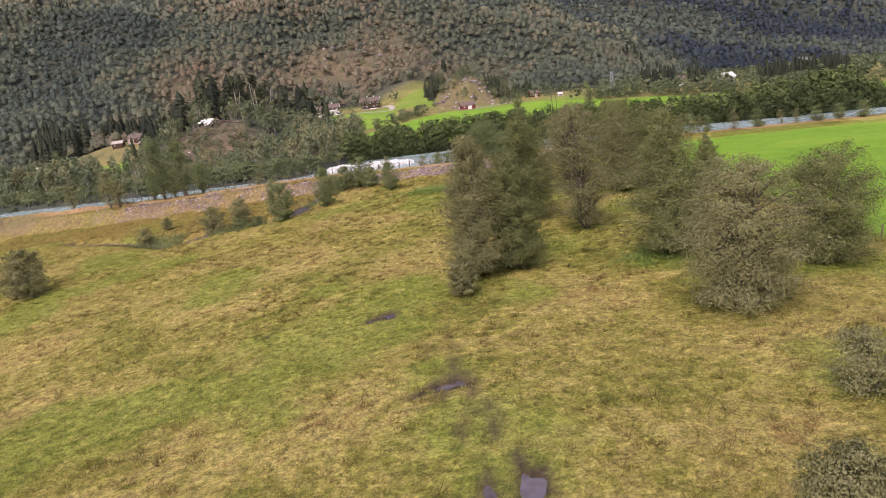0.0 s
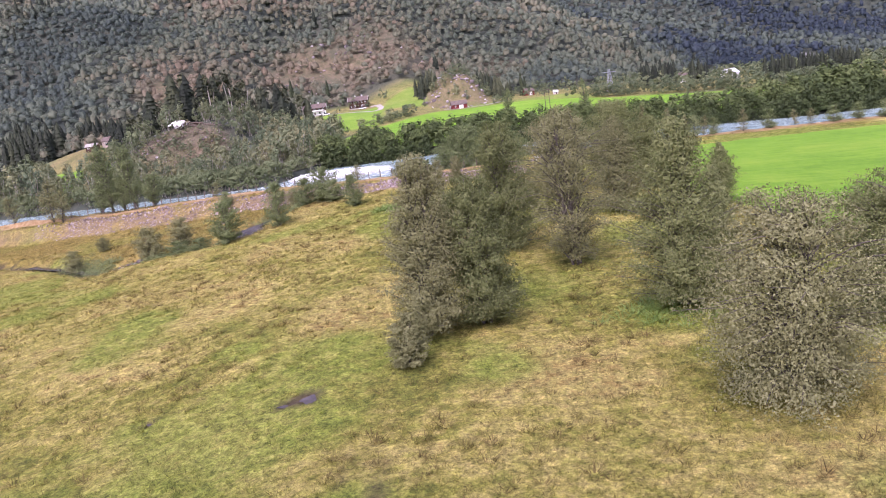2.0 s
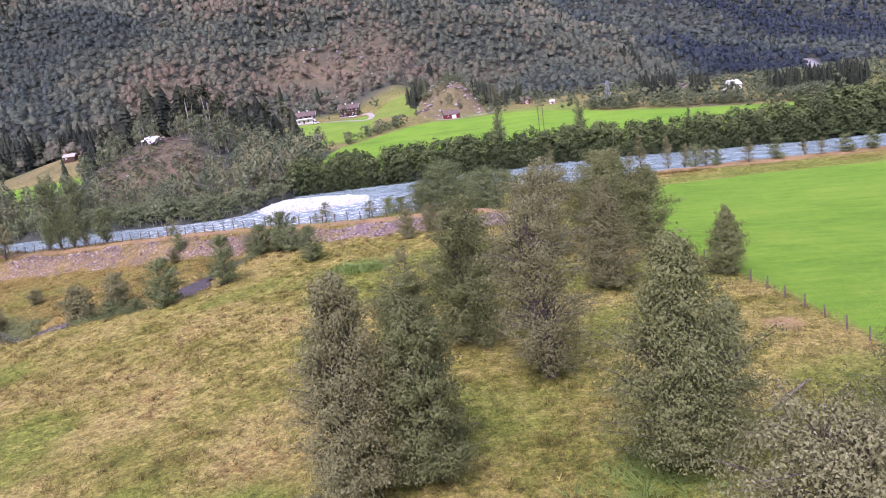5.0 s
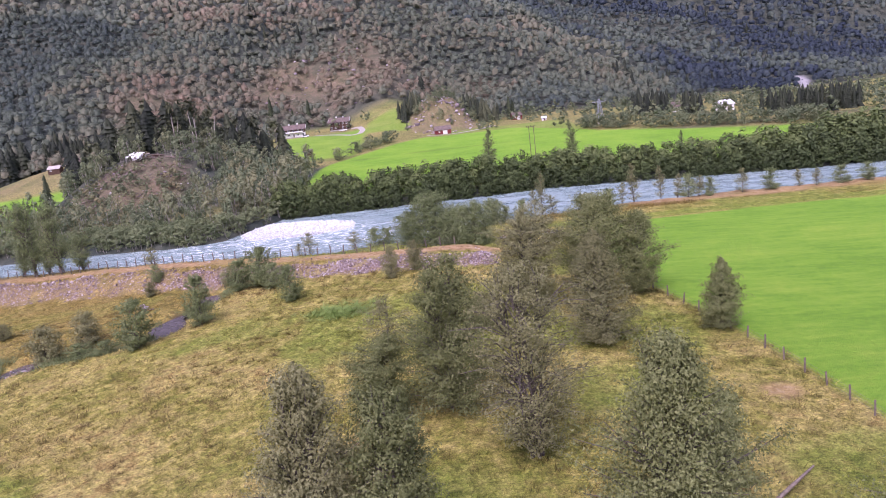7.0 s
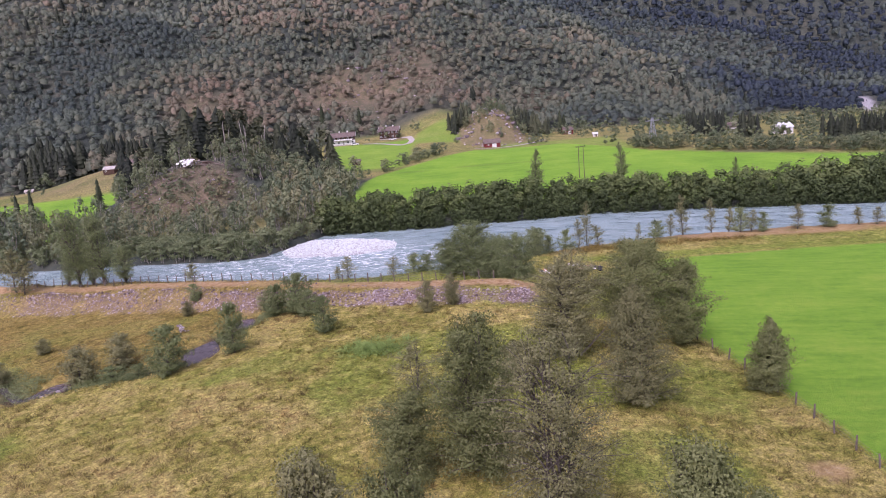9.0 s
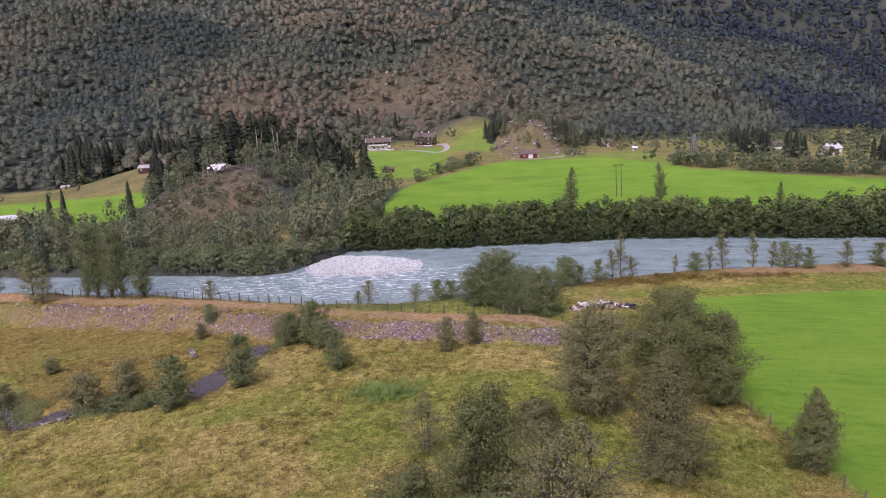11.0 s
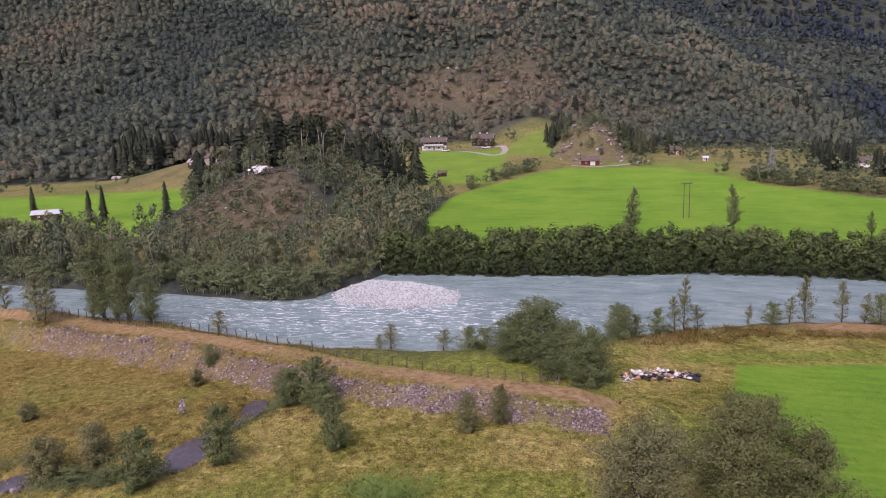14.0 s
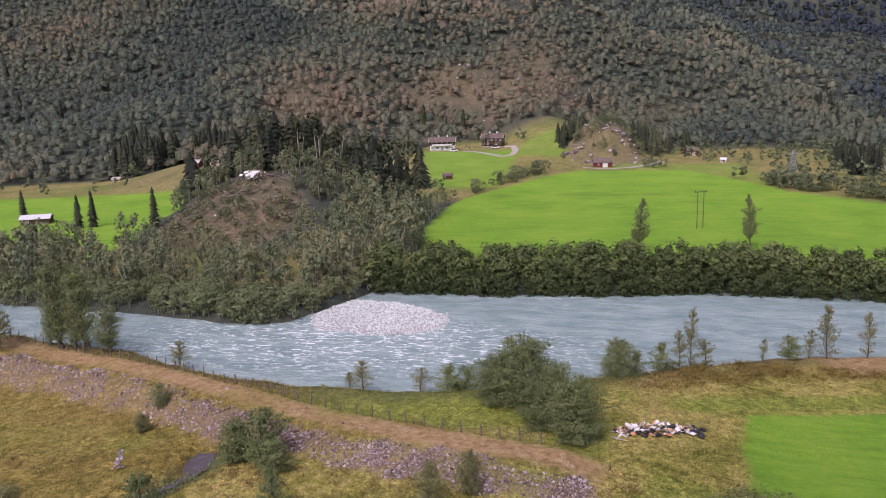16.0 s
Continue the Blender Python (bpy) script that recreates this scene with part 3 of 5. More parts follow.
def build_water():
    xs, k = spread((-400, -100, 8), (-100, 130, 1.5), (130, 700, 10)), 31
    t = np.linspace(0, 1, k)
    lo, hi = near_edge(xs) - 2.5, far_edge(xs) + 3
    X = np.repeat(xs[:, None], k, 1)
    Y = lo[:, None] + (hi - lo)[:, None] * t
    Z = water_level(X) + (bumps(X, Y, 3, 101) - 0.5) * 0.12
    rapid = np.clip(ease(np.hypot((X + 16) / 40, (Y - 190) / 15), 1.25, 0.3) + 0.22 * ease(bumps(X, Y, 12, 102), 0.5, 0.9), 0, 1)
    i, j = np.meshgrid(np.arange(len(xs) - 1), np.arange(k - 1), indexing="ij")
    q = np.stack([i * k + j, (i + 1) * k + j, (i + 1) * k + j + 1, i * k + j + 1], -1).reshape(-1, 4)
    me = mesh_from("river", np.stack([X.ravel(), Y.ravel(), Z.ravel()], 1), q, WATER, dict(rapid=rapid.ravel()), smooth=True)
    tagged(new("river", me), "shallow grey-green river with white riffles", "river", kind="structure")


build_water()


def flat_pool(name, cx, cy, rx, ry, z, label, seed):
    a = np.arange(28) * 2 * np.pi / 28
    r = 1 + (bumps(np.cos(a) * 3 + 9, np.sin(a) * 3 + 9, 1.0, seed) - 0.5) * 0.6
    ring = np.stack([cx + rx * r * np.cos(a), cy + ry * r * np.sin(a), np.full(28, z)], 1)
    v = np.concatenate([[[cx, cy, z]], ring])
    f = np.stack([np.zeros(28, int), 1 + np.arange(28), 1 + (np.arange(28) + 1) % 28], 1)
    tagged(new(name, mesh_from(name, v, f, PUDDLE)), label, "puddle", kind="structure")


for number, (px, py, rx, ry) in enumerate(PUDDLES):
    flat_pool("puddle", px, py, rx, ry, ground_z(px, py) + 0.06, "muddy puddle in a wheel rut of the pasture", 200 + number)


def build_stream():
    pts = np.array([(-66, 148), (-58, 141), (-46, 128.5), (-42, 131.5), (-36, 132), (-30, 132.5), (-25.6, 134), (-25.2, 140), (-22.4, 145.2), (-23.1, 150.5)], float)
    t = np.linspace(0, len(pts) - 1, 90)
    x, y = np.interp(t, np.arange(len(pts)), pts[:, 0]), np.interp(t, np.arange(len(pts)), pts[:, 1])
    d = np.gradient(np.stack([x, y], 1), axis=0)
    d /= np.linalg.norm(d, axis=1)[:, None]
    half = 0.22 + 0.5 * bumps(x, y, 3, 111) + 1.9 * np.exp(-(np.hypot(x + 25.2, y - 136.5) / 3.2) ** 2) + 1.9 * np.exp(-((x + 42) / 2.4) ** 2) + 1.0 * np.exp(-((y - 148.5) / 2.4) ** 2)
    z = np.array([ground_z(a, b) for a, b in zip(x, y)])
    z = np.convolve(np.pad(z, 6, "edge"), np.ones(13) / 13, "valid") + 0.34
    V = np.concatenate([np.stack([x - d[:, 1] * half, y + d[:, 0] * half, z], 1), np.stack([x + d[:, 1] * half, y - d[:, 0] * half, z], 1)])
    k = np.arange(89)
    tagged(new("brook", mesh_from("brook", V, np.stack([k, k + 90, k + 91, k + 1], 1), PUDDLE, smooth=True)), "dark still brook in a muddy ditch", "brook", kind="structure")


build_stream()


# ---------------------------------------------------------------- trees
def profile(shape, h):
    """Crown radius, 0 to 1, at a share h of the height."""
    if shape == "cone":
        return np.interp(h, [0.0, 0.10, 0.28, 0.55, 0.8, 0.95, 1.0], [0.45, 0.85, 1.0, 0.82, 0.5, 0.2, 0.06])
    if shape == "tall":
        return np.interp(h, [0.0, 0.2, 0.45, 0.7, 0.9, 1.0], [0.30, 0.75, 1.0, 0.9, 0.6, 0.15])
    if shape == "poplar":
        return np.interp(h, [0.0, 0.18, 0.3, 0.5, 0.8, 1.0], [0.0, 0.25, 0.85, 1.0, 0.75, 0.12])
    return np.interp(h, [0.0, 0.15, 0.4, 0.7, 0.9, 1.0], [0.62, 0.9, 1.0, 0.9, 0.6, 0.25])


def crown_and_wood(seed, tall, wide, shape, clumps, per, leaf, stems=2, clump=0.17, low=0.06, droop=0.0):
    """Leaf and wood arrays of a broad-leaved tree: stems, limbs, and sprays of small leaves along the outer part of each limb."""
    rng = np.random.default_rng(seed)
    paths, ends = [], []
    lean = [rng.normal(0, 0.06, 2) * tall for _ in range(stems)]
    for s in range(stems):
        reach = tall * (1.0 if s == 0 else rng.uniform(0.7, 0.95))
        t = np.linspace(0, 1, 8)
        wob = np.cumsum(rng.normal(0, 0.016 * tall, (8, 2)), axis=0) * (t[:, None] > 0)
        base = rng.normal(0, 0.10 * wide, 2) * (s > 0)
        p = np.concatenate([base + lean[s] * t[:, None] + wob * 0.6, (reach * t)[:, None]], 1)
        paths.append([(p[k], max(0.012, 0.016 * tall * (1 - t[k]) ** 0.8 / stems ** 0.35)) for k in range(8)])
        ends.append(p)
    at, out_ = [], []
    bulge = rng.uniform(0, 6.28, 3)
    for c in range(clumps):
        h = low + (1 - low) * rng.beta(1.2, 1.35) if c > 3 else 0.88 + 0.035 * c
        a = rng.uniform(0, 2 * np.pi)
        lump = 1 + 0.20 * np.sin(2 * a + 5 * h + bulge[0]) + 0.16 * np.sin(5 * a - 9 * h + bulge[1]) + 0.10 * np.sin(17 * h + bulge[2])
        r = wide * profile(shape, h) * np.sqrt(rng.uniform(0.2, 1.0)) * rng.uniform(0.8, 1.15) * lump
        stem = ends[rng.integers(stems)]
        low_h = max(0.02, h - 0.08 - 0.16 * rng.random())
        root = np.array([np.interp(low_h * tall, stem[:, 2], stem[:, k]) for k in range(3)])
        mid = np.array([np.interp(h * tall, stem[:, 2], stem[:, k]) for k in range(3)])
        tip = np.array([mid[0] + r * np.cos(a), mid[1] + r * np.sin(a), h * tall * rng.uniform(0.96, 1.02) - droop * r])
        bend = (root + tip) / 2 + np.array([0, 0, (0.03 + 0.5 * droop) * tall * 0.5])
        paths.append([(root, 0.0040 * tall), (bend, 0.0026 * tall), (tip, 0.001 * tall)])
        size = clump * wide * rng.uniform(0.7, 1.35) * (1.0 if h < 0.8 else 0.75)
        n = int(1.55 * per * rng.uniform(0.55, 1.45))
        d = rng.normal(0, 1, (n, 3))
        d /= np.linalg.norm(d, axis=1)[:, None]
        u = rng.beta(2.2, 1.1, (n, 1)) * 1.08
        core = np.where(u < 0.5, root + (bend - root) * (2 * u), bend + (tip - bend) * (2 * u - 1))
        q = core + d * size * rng.uniform(0.2, 1.0, (n, 1)) ** 0.6 * (0.55 + 0.6 * u) * [1.1, 1.1, 0.75]
        at.append(q)
        out_.append(d * 0.75 + np.array([np.cos(a), np.sin(a), 0.15]) * 0.4)
    n = int(clumps * per * 0.25)
    h, a = low + (1 - low) * rng.beta(1.2, 1.4, n), rng.uniform(0, 2 * np.pi, n)
    r = wide * profile(shape, h) * np.sqrt(rng.uniform(0.1, 0.8, n))
    spine = np.stack([np.interp(h * tall, ends[0][:, 2], ends[0][:, k]) for k in range(2)], 1)
    at.append(np.stack([spine[:, 0] + r * np.cos(a), spine[:, 1] + r * np.sin(a), h * tall], 1))
    out_.append(np.stack([np.cos(a), np.sin(a), 0.35 + 0 * a], 1))
    at, out_ = np.concatenate(at), np.concatenate(out_)
    keep = at[:, 2] > 0.05
    at, out_ = at[keep], out_[keep]
    L = leaves(rng, at, 0.9 * leaf * rng.uniform(0.6, 1.3, len(at)), out_)
    return L, tubes(paths, 5)


def make_tree(name, seed, tall, wide, shape, clumps, per, leaf, material, label, category="tree", group="", **more):
    (lv, lf, ln), (wv, wf) = crown_and_wood(seed, tall, wide, shape, clumps, per, leaf, **more)
    root = new(name)
    tagged(root, label, category, group)
    part("trunk", mesh_from("trunk", wv, wf, BARK, smooth=True), None, root)
    part("crown", mesh_from("crown", lv, lf, material, normals=ln), None, root)
    return root


def stand(ob, x, y, turn=0.0, size=1.0, wide=None, dz=-0.06):
    ob.matrix_basis = pose(x, y, ground_z(x, y) + dz, 0, 0, turn) @ Matrix.Diagonal((wide or size, wide or size, size, 1))
    return ob


def copy_to(ob, x, y, turn, size=1.0, wide=None, dz=-0.06):
    one = copy_thing(ob, Matrix.Identity(4))
    return stand(one, x, y, turn, size, wide, dz)


# big trees of the pasture: seed, name, place, height, half width, shape, limbs, leaves a limb, leaf size, material, label, more
PASTURE_TREES = (
    (11, "tree", 2.2, 73.6, 14.2, 3.45, "cone", 241, 120, 0.105, WILLOW, "tall grey-green willow with foliage down to the grass", dict(stems=3)),
    (12, "tree", 6.4, 74.9, 11.9, 3.3, "round", 230, 120, 0.11, ALDER, "dense dark green alder beside a grey willow", dict(stems=2)),
    (13, "bush", 0.6, 67.8, 4.1, 1.6, "round", 80, 91, 0.10, WILLOW, "low grey-green willow bush at the foot of a tree", dict(stems=3)),
    (14, "tree", 10.6, 96.8, 13.4, 4.4, "cone", 230, 120, 0.115, ALDER, "tall dark green alder with a narrow top", dict(stems=2)),
    (15, "tree", 16.6, 87.2, 14.6, 4.3, "tall", 218, 81, 0.105, WILLOW, "tall thin-leaved grey willow in the pasture", dict(stems=4, droop=0.12)),
    (16, "tree", 5.0, 96.6, 7.1, 3.3, "round", 126, 109, 0.11, ALDER, "rounded young alder among taller trees", dict(stems=2)),
    (17, "tree", 21.3, 120.0, 11.8, 4.2, "tall", 195, 96, 0.12, WILLOW, "tall thin-leaved willow in a clump at the field corner", dict(stems=3)),
    (18, "tree", 28.9, 125.6, 11.8, 5.6, "poplar", 241, 109, 0.12, ALDER, "broad alder with bare dark stems at the field corner", dict(stems=3, low=0.22)),
    (19, "tree", 34.2, 124.8, 10.0, 3.2, "tall", 150, 109, 0.12, ALDER, "round alder by the fence of the green field", dict(stems=2)),
    (20, "tree", 26.3, 108.2, 11.5, 4.0, "cone", 184, 109, 0.11, WILLOW, "slender grey willow leaning out of a clump", dict(stems=2)),
    (21, "bush", 15.0, 114.8, 3.8, 2.5, "round", 92, 104, 0.11, WILLOW, "low grey willow bush at the foot of a clump", dict(stems=3)),
    (22, "tree", 21.9, 72.6, 14.4, 4.7, "cone", 253, 120, 0.11, ALDER, "tall pointed alder with bright leaf undersides", dict(stems=2)),
    (30, "tree", 25.7, 77.2, 8.4, 2.2, "tall", 92, 96, 0.11, ALDER, "smaller alder with a bare lower trunk beside a taller one", dict(stems=1, low=0.24)),
    (23, "tree", 22.3, 56.8, 12.0, 5.4, "round", 264, 125, 0.10, WILLOW, "broad silvery willow with drooping leafy limbs", dict(stems=5, droop=0.12)),
    (24, "tree", 35.6, 69.2, 11.2, 5.0, "round", 230, 120, 0.11, ALDER, "broad alder near the edge of the green field", dict(stems=3)),
    (25, "bush", 22.6, 39.4, 4.0, 2.7, "round", 80, 60, 0.09, WILLOW, "thin silvery willow bush in the grass", dict(stems=5)),
    (26, "bush", 15.5, 28.0, 3.5, 2.6, "round", 103, 109, 0.10, WILLOW, "leafy willow bush beside the wheel ruts", dict(stems=4)),
    (27, "tree", 38.8, 111.8, 7.4, 2.5, "cone", 126, 104, 0.11, ALDER, "young cone-shaped alder by the field fence", dict(stems=1)),
    (28, "bush", -60.5, 107.5, 7.0, 3.8, "round", 92, 91, 0.15, WILLOW, "grey leafless-looking willow bush in the pasture", dict(stems=4)),
    (29, "tree", 4.6, 112.4, 5.6, 2.9, "tall", 53, 34, 0.11, WILLOW, "sparse young willow with bare stems", dict(stems=4)),
)
for seed, name, x, y, tall, wide, shape, limbs, per, leaf, material, label, more in PASTURE_TREES:
    stand(make_tree(name, seed, tall, wide, shape, limbs, per, leaf, material, label, name, **more), x, y)

# bushes along the ditch and the dike
ditch_bush = stand(make_tree("bush", 31, 4.0, 1.8, "tall", 84, 44, 0.10, BANK_LEAF, "dark green bush beside the muddy ditch", "bush", "bushes along the ditch", stems=5, clump=0.15), -19.7, 132.4, 0, 1.72, 1.2)
ditch_pale = stand(make_tree("bush", 32, 4.2, 1.7, "tall", 70, 46, 0.11, WILLOW, "grey-green willow bush beside the muddy ditch", "bush", "bushes along the ditch", stems=4, clump=0.2), -39.2, 131.6, 0, 1.35, 1.5)
for x, y, turn, size, wide in ((-26.6, 128.2, 40, 1.62, 1.5), (-14.6, 146.4, 100, 1.5, 1.55), (-17.6, 146.8, 10, 1.2, 1.2), (-8.3, 134.8, 190, 1.25, 1.0), (-34.0, 160.2, 250, 0.75, 0.78), (-12.6, 144.4, 20, 0.95, 1.2), (-34.4, 130.2, 310, 0.62, 1.15), (-31.4, 130.0, 80, 0.5, 1.0)):
    copy_to(ditch_bush, x, y, turn, size, wide)
for x, y, turn, size, wide in ((-35.4, 134.6, 60, 1.2, 1.25), (-20.4, 151.8, 130, 0.75, 0.95), (-33.6, 155.0, 20, 0.6, 0.68), (4.5, 139.2, 80, 1.1, 0.8), (7.9, 141.4, 170, 1.05, 0.8), (-19.0, 150.6, 220, 0.6, 0.8),
                               (-52.0, 146.0, 10, 0.6, 0.8), (-53.0, 136.0, 80, 0.9, 1.0)):
    copy_to(ditch_pale, x, y, turn, size, wide)

# low green growth along the ditch
rng = np.random.default_rng(46)
t = rng.uniform(0, 1, 900)
x = np.interp(t, [0, 0.25, 0.5, 0.7, 0.85, 1], [-56, -44, -34, -26, -23, -19]) + rng.normal(0, 1.0, 900)
y = np.interp(t, [0, 0.25, 0.5, 0.7, 0.85, 1], [140, 129.5, 131, 134, 145, 149]) + rng.normal(0, 1.5, 900)
keep = (np.hypot(x + 25.0, (y - 136.8) * 0.75) > 3.1) & (np.hypot(x + 42, y - 130.5) > 3.2) & (np.hypot(x + 22.8, (y - 148) * 0.8) > 2.4)
x, y = x[keep], y[keep]
at = np.repeat(np.stack([x, y, height(x, y) + 0.1], 1), 32, axis=0)
spray = rng.normal(0, 1, at.shape) * [0.38, 0.38, 0.28]
spray[:, 2] = np.abs(spray[:, 2]) * np.repeat(rng.uniform(0.5, 1.9, len(x)), 32)
V, F, N = leaves(rng, at + spray, rng.uniform(0.07, 0.13, len(at)), spray * 1.4)
tagged(new("undergrowth", mesh_from("undergrowth", V, F, BANK_LEAF, None, False, N)), "low green growth along the muddy ditch", "plants", kind="stuff")

# near river bank
bank_bush = stand(make_tree("bush", 41, 7.8, 3.5, "round", 200, 46, 0.135, BANK_LEAF, "large rounded green bush on the river bank", "bush", "bushes on the river bank", stems=4, clump=0.17), 10.9, 166.2, 0, 1.16, 1.26)
for x, y, turn, size, wide in ((7.0, 167.6, 70, 0.78, 0.86), (13.4, 160.8, 200, 0.82, 0.86), (17.5, 155.4, 310, 0.98, 1.0), (22.2, 179.6, 150, 0.72, 0.76), (14.6, 163.8, 20, 0.9, 0.8)):
    copy_to(bank_bush, x, y, turn, size, wide)
sapling = stand(make_tree("sapling", 42, 5.0, 1.25, "tall", 40, 26, 0.105, WILLOW, "thin young alder on the river bank", "tree", "saplings along the river", stems=1, low=0.12, clump=0.28), -10.6, 169.6, 0, 0.82, 1.2)
sapling_bush = stand(make_tree("sapling", 45, 4.0, 1.5, "round", 44, 34, 0.12, BANK_LEAF, "bushy young willow with several stems on the river bank", "tree", "saplings along the river", stems=4, clump=0.27), 28.2, 182.4, 0, 1.05, 1.2)
for x, back, turn, size, wide in ((0.6, 2.0, 30, 1.0, 1.5), (2.8, 2.0, 110, 0.9, 1.3), (24.8, 3.0, 200, 0.9, 1.0), (46.8, 3.0, 80, 0.85, 1.3), (64.2, 4.0, 130, 1.25, 1.45), (68.4, 6.0, 200, 1.0, 1.05), (82.0, 6.0, 260, 1.15, 1.3), (98.0, 6.0, 310, 1.0, 1.4), (104.0, 6.0, 20, 1.0, 1.4), (111.0, 6.0, 70, 1.1, 1.5)):
    y = float(near_edge(x)) - back
    copy_to(sapling_bush, x, y, turn, size, wide)
for x, back, turn, size, wide in ((-40.0, 1.8, 30, 0.95, 1.3), (-73.6, 8.6, 90, 1.32, 1.9), (-76.5, 7.0, 20, 1.7, 2.3), (-3.0, 2.0, 45, 0.72, 1.05), (32.3, 2.4, 10, 1.7, 0.9), (30.8, 2.4, 190, 1.1, 0.9), (34.6, 2.6, 220, 0.78, 1.1), (42.8, 3.0, 60, 0.66, 0.6),
                                  (52.2, 3.6, 300, 1.6, 1.4), (58.2, 3.6, 160, 1.36, 1.0), (49.6, 3.4, 20, 0.9, 0.8), (61.8, 4.0, 75, 1.0, 1.0), (75.6, 6.0, 130, 1.0, 1.3), (88.4, 6.0, 260, 0.75, 1.1), (92.3, 6.0, 330, 0.75, 1.0), (66.2, 5.0, 50, 0.9, 1.1), (-88.0, 2.5, 280, 1.2, 1.6), (-12.4, 1.6, 350, 0.5, 0.8)):
    y = float(near_edge(x)) - back
    copy_to(sapling, x, y, turn, size, wide)
river_tree = stand(make_tree("tree", 43, 15.5, 3.2, "tall", 130, 44, 0.17, BANK_LEAF, "thin tall alder on the river bank", "tree", "alders on the river bank", stems=3, low=0.16, clump=0.24), -63.6, 181.6, 0, 0.92, 0.95)
for x, y, turn, size, wide in ((-58.2, 180.4, 60, 0.88, 0.85), (-54.0, 179.8, 150, 0.46, 0.75), (-66.2, 182.4, 250, 0.4, 0.5), (-61.0, 181.4, 310, 0.5, 0.6)):
    copy_to(river_tree, x, y, turn, size, wide)

# poplars of the far field
poplar = stand(make_tree("poplar", 44, 12.5, 2.4, "poplar", 84, 30, 0.18, BANK_LEAF, "slender grey-green poplar at the far field's edge", "tree", "poplars of the far field", stems=1, low=0.2), 28.6, 258.4, 0, 1.0, 1.05)
copy_to(poplar, 55.4, 268.6, 120, 1.0, 0.98)
copy_to(poplar, 89.5, 274.0, 220, 0.55, 0.55)


# ---------------------------------------------------------------- woods, as joined masses
def gather(kinds, spots):
    """Stamps tree arrays at spots of (kind, x, y, z, turn, wide, tall, tint); returns joined arrays."""
    V, F, T, N, k = [], [], [], [], 0
    for kind, x, y, z, turn, wide, tall, tint in spots:
        v, f, *soft = kinds[kind]
        c, s = math.cos(turn), math.sin(turn)
        V.append(np.stack([x + wide * (v[:, 0] * c - v[:, 1] * s), y + wide * (v[:, 0] * s + v[:, 1] * c), z + tall * v[:, 2]], 1))
        if soft:
            q = soft[0]
            N.append(np.stack([q[:, 0] * c - q[:, 1] * s, q[:, 0] * s + q[:, 1] * c, q[:, 2]], 1))
        F.append(f + k)
        T.append(np.full(len(v), tint))
        k += len(v)
    return np.concatenate(V), np.concatenate(F), np.concatenate(T), (np.concatenate(N) if len(N) == len(V) else None)


def small_crown(seed, count, shape="tall", leaf=0.11):
    """A crown one metre high for the woods."""
    rng = np.random.default_rng(seed)
    clumps = max(7, count // 14)
    h = rng.beta(1.5, 1.2, clumps) * 0.86 + 0.12
    h[0] = 0.97
    a, r = rng.uniform(0, 6.28, clumps), 0.36 * profile(shape, h) * np.sqrt(rng.uniform(0.1, 1, clumps))
    centre = np.stack([r * np.cos(a), r * np.sin(a), h], 1)
    which = rng.integers(0, clumps, count)
    d = rng.normal(0, 1, (count, 3))
    d /= np.linalg.norm(d, axis=1)[:, None]
    at = centre[which] + d * 0.12 * rng.uniform(0.4, 1, (count, 1))
    out_ = d * 0.6 + (at - [0, 0, 0.5]) * 1.8
    return leaves(rng, at, leaf * rng.uniform(0.6, 1.3, count), out_, narrow=0.62)


def crown_mound(seed, cards=24, cuts=2):
    """A rounded crown one metre high for far slopes: a lumpy dense heart and loose sprays that break its outline."""
    rng = np.random.default_rng(seed)
    bm = bmesh.new()
    bmesh.ops.create_icosphere(bm, subdivisions=cuts, radius=1.0)
    v = np.array([q.co[:] for q in bm.verts])
    f = np.array([[q.index for q in t.verts] for t in bm.faces])
    bm.free()
    f = f[v[f].mean(axis=1)[:, 2] > -0.45]
    waves = [(rng.normal(0, 3.6, 3), rng.uniform(0, 6.28)) for _ in range(3)]

    def lumps(q):
        return 1 + sum(0.15 * np.sin(q @ way + at) for way, at in waves)

    reach = np.array([0.31, 0.31, 0.38]) * rng.uniform(0.85, 1.15, 3)
    heart = v * lumps(v)[:, None] * reach * 0.82 * (1 + rng.normal(0, 0.06, (len(v), 1))) + [0, 0, 0.56]
    d = rng.normal(0, 1, (cards, 3))
    d /= np.linalg.norm(d, axis=1)[:, None]
    d[:, 2] = np.where(d[:, 2] < -0.3, -d[:, 2], d[:, 2])
    size = 0.07 if cards > 20 else 0.11
    lv, lf, ln = leaves(rng, d * lumps(d)[:, None] * reach * rng.uniform(0.72, 1.1, (cards, 1)) + [0, 0, 0.56], size * rng.uniform(0.6, 1.35, cards), d * 1.8, wild=0.7, narrow=0.8)
    lf = lf + len(v)
    n = v + [0, 0, 0.3] + rng.normal(0, 0.22, v.shape)
    return np.concatenate([heart, lv]), np.concatenate([f, lf]), np.concatenate([n / np.linalg.norm(n, axis=1)[:, None], ln])


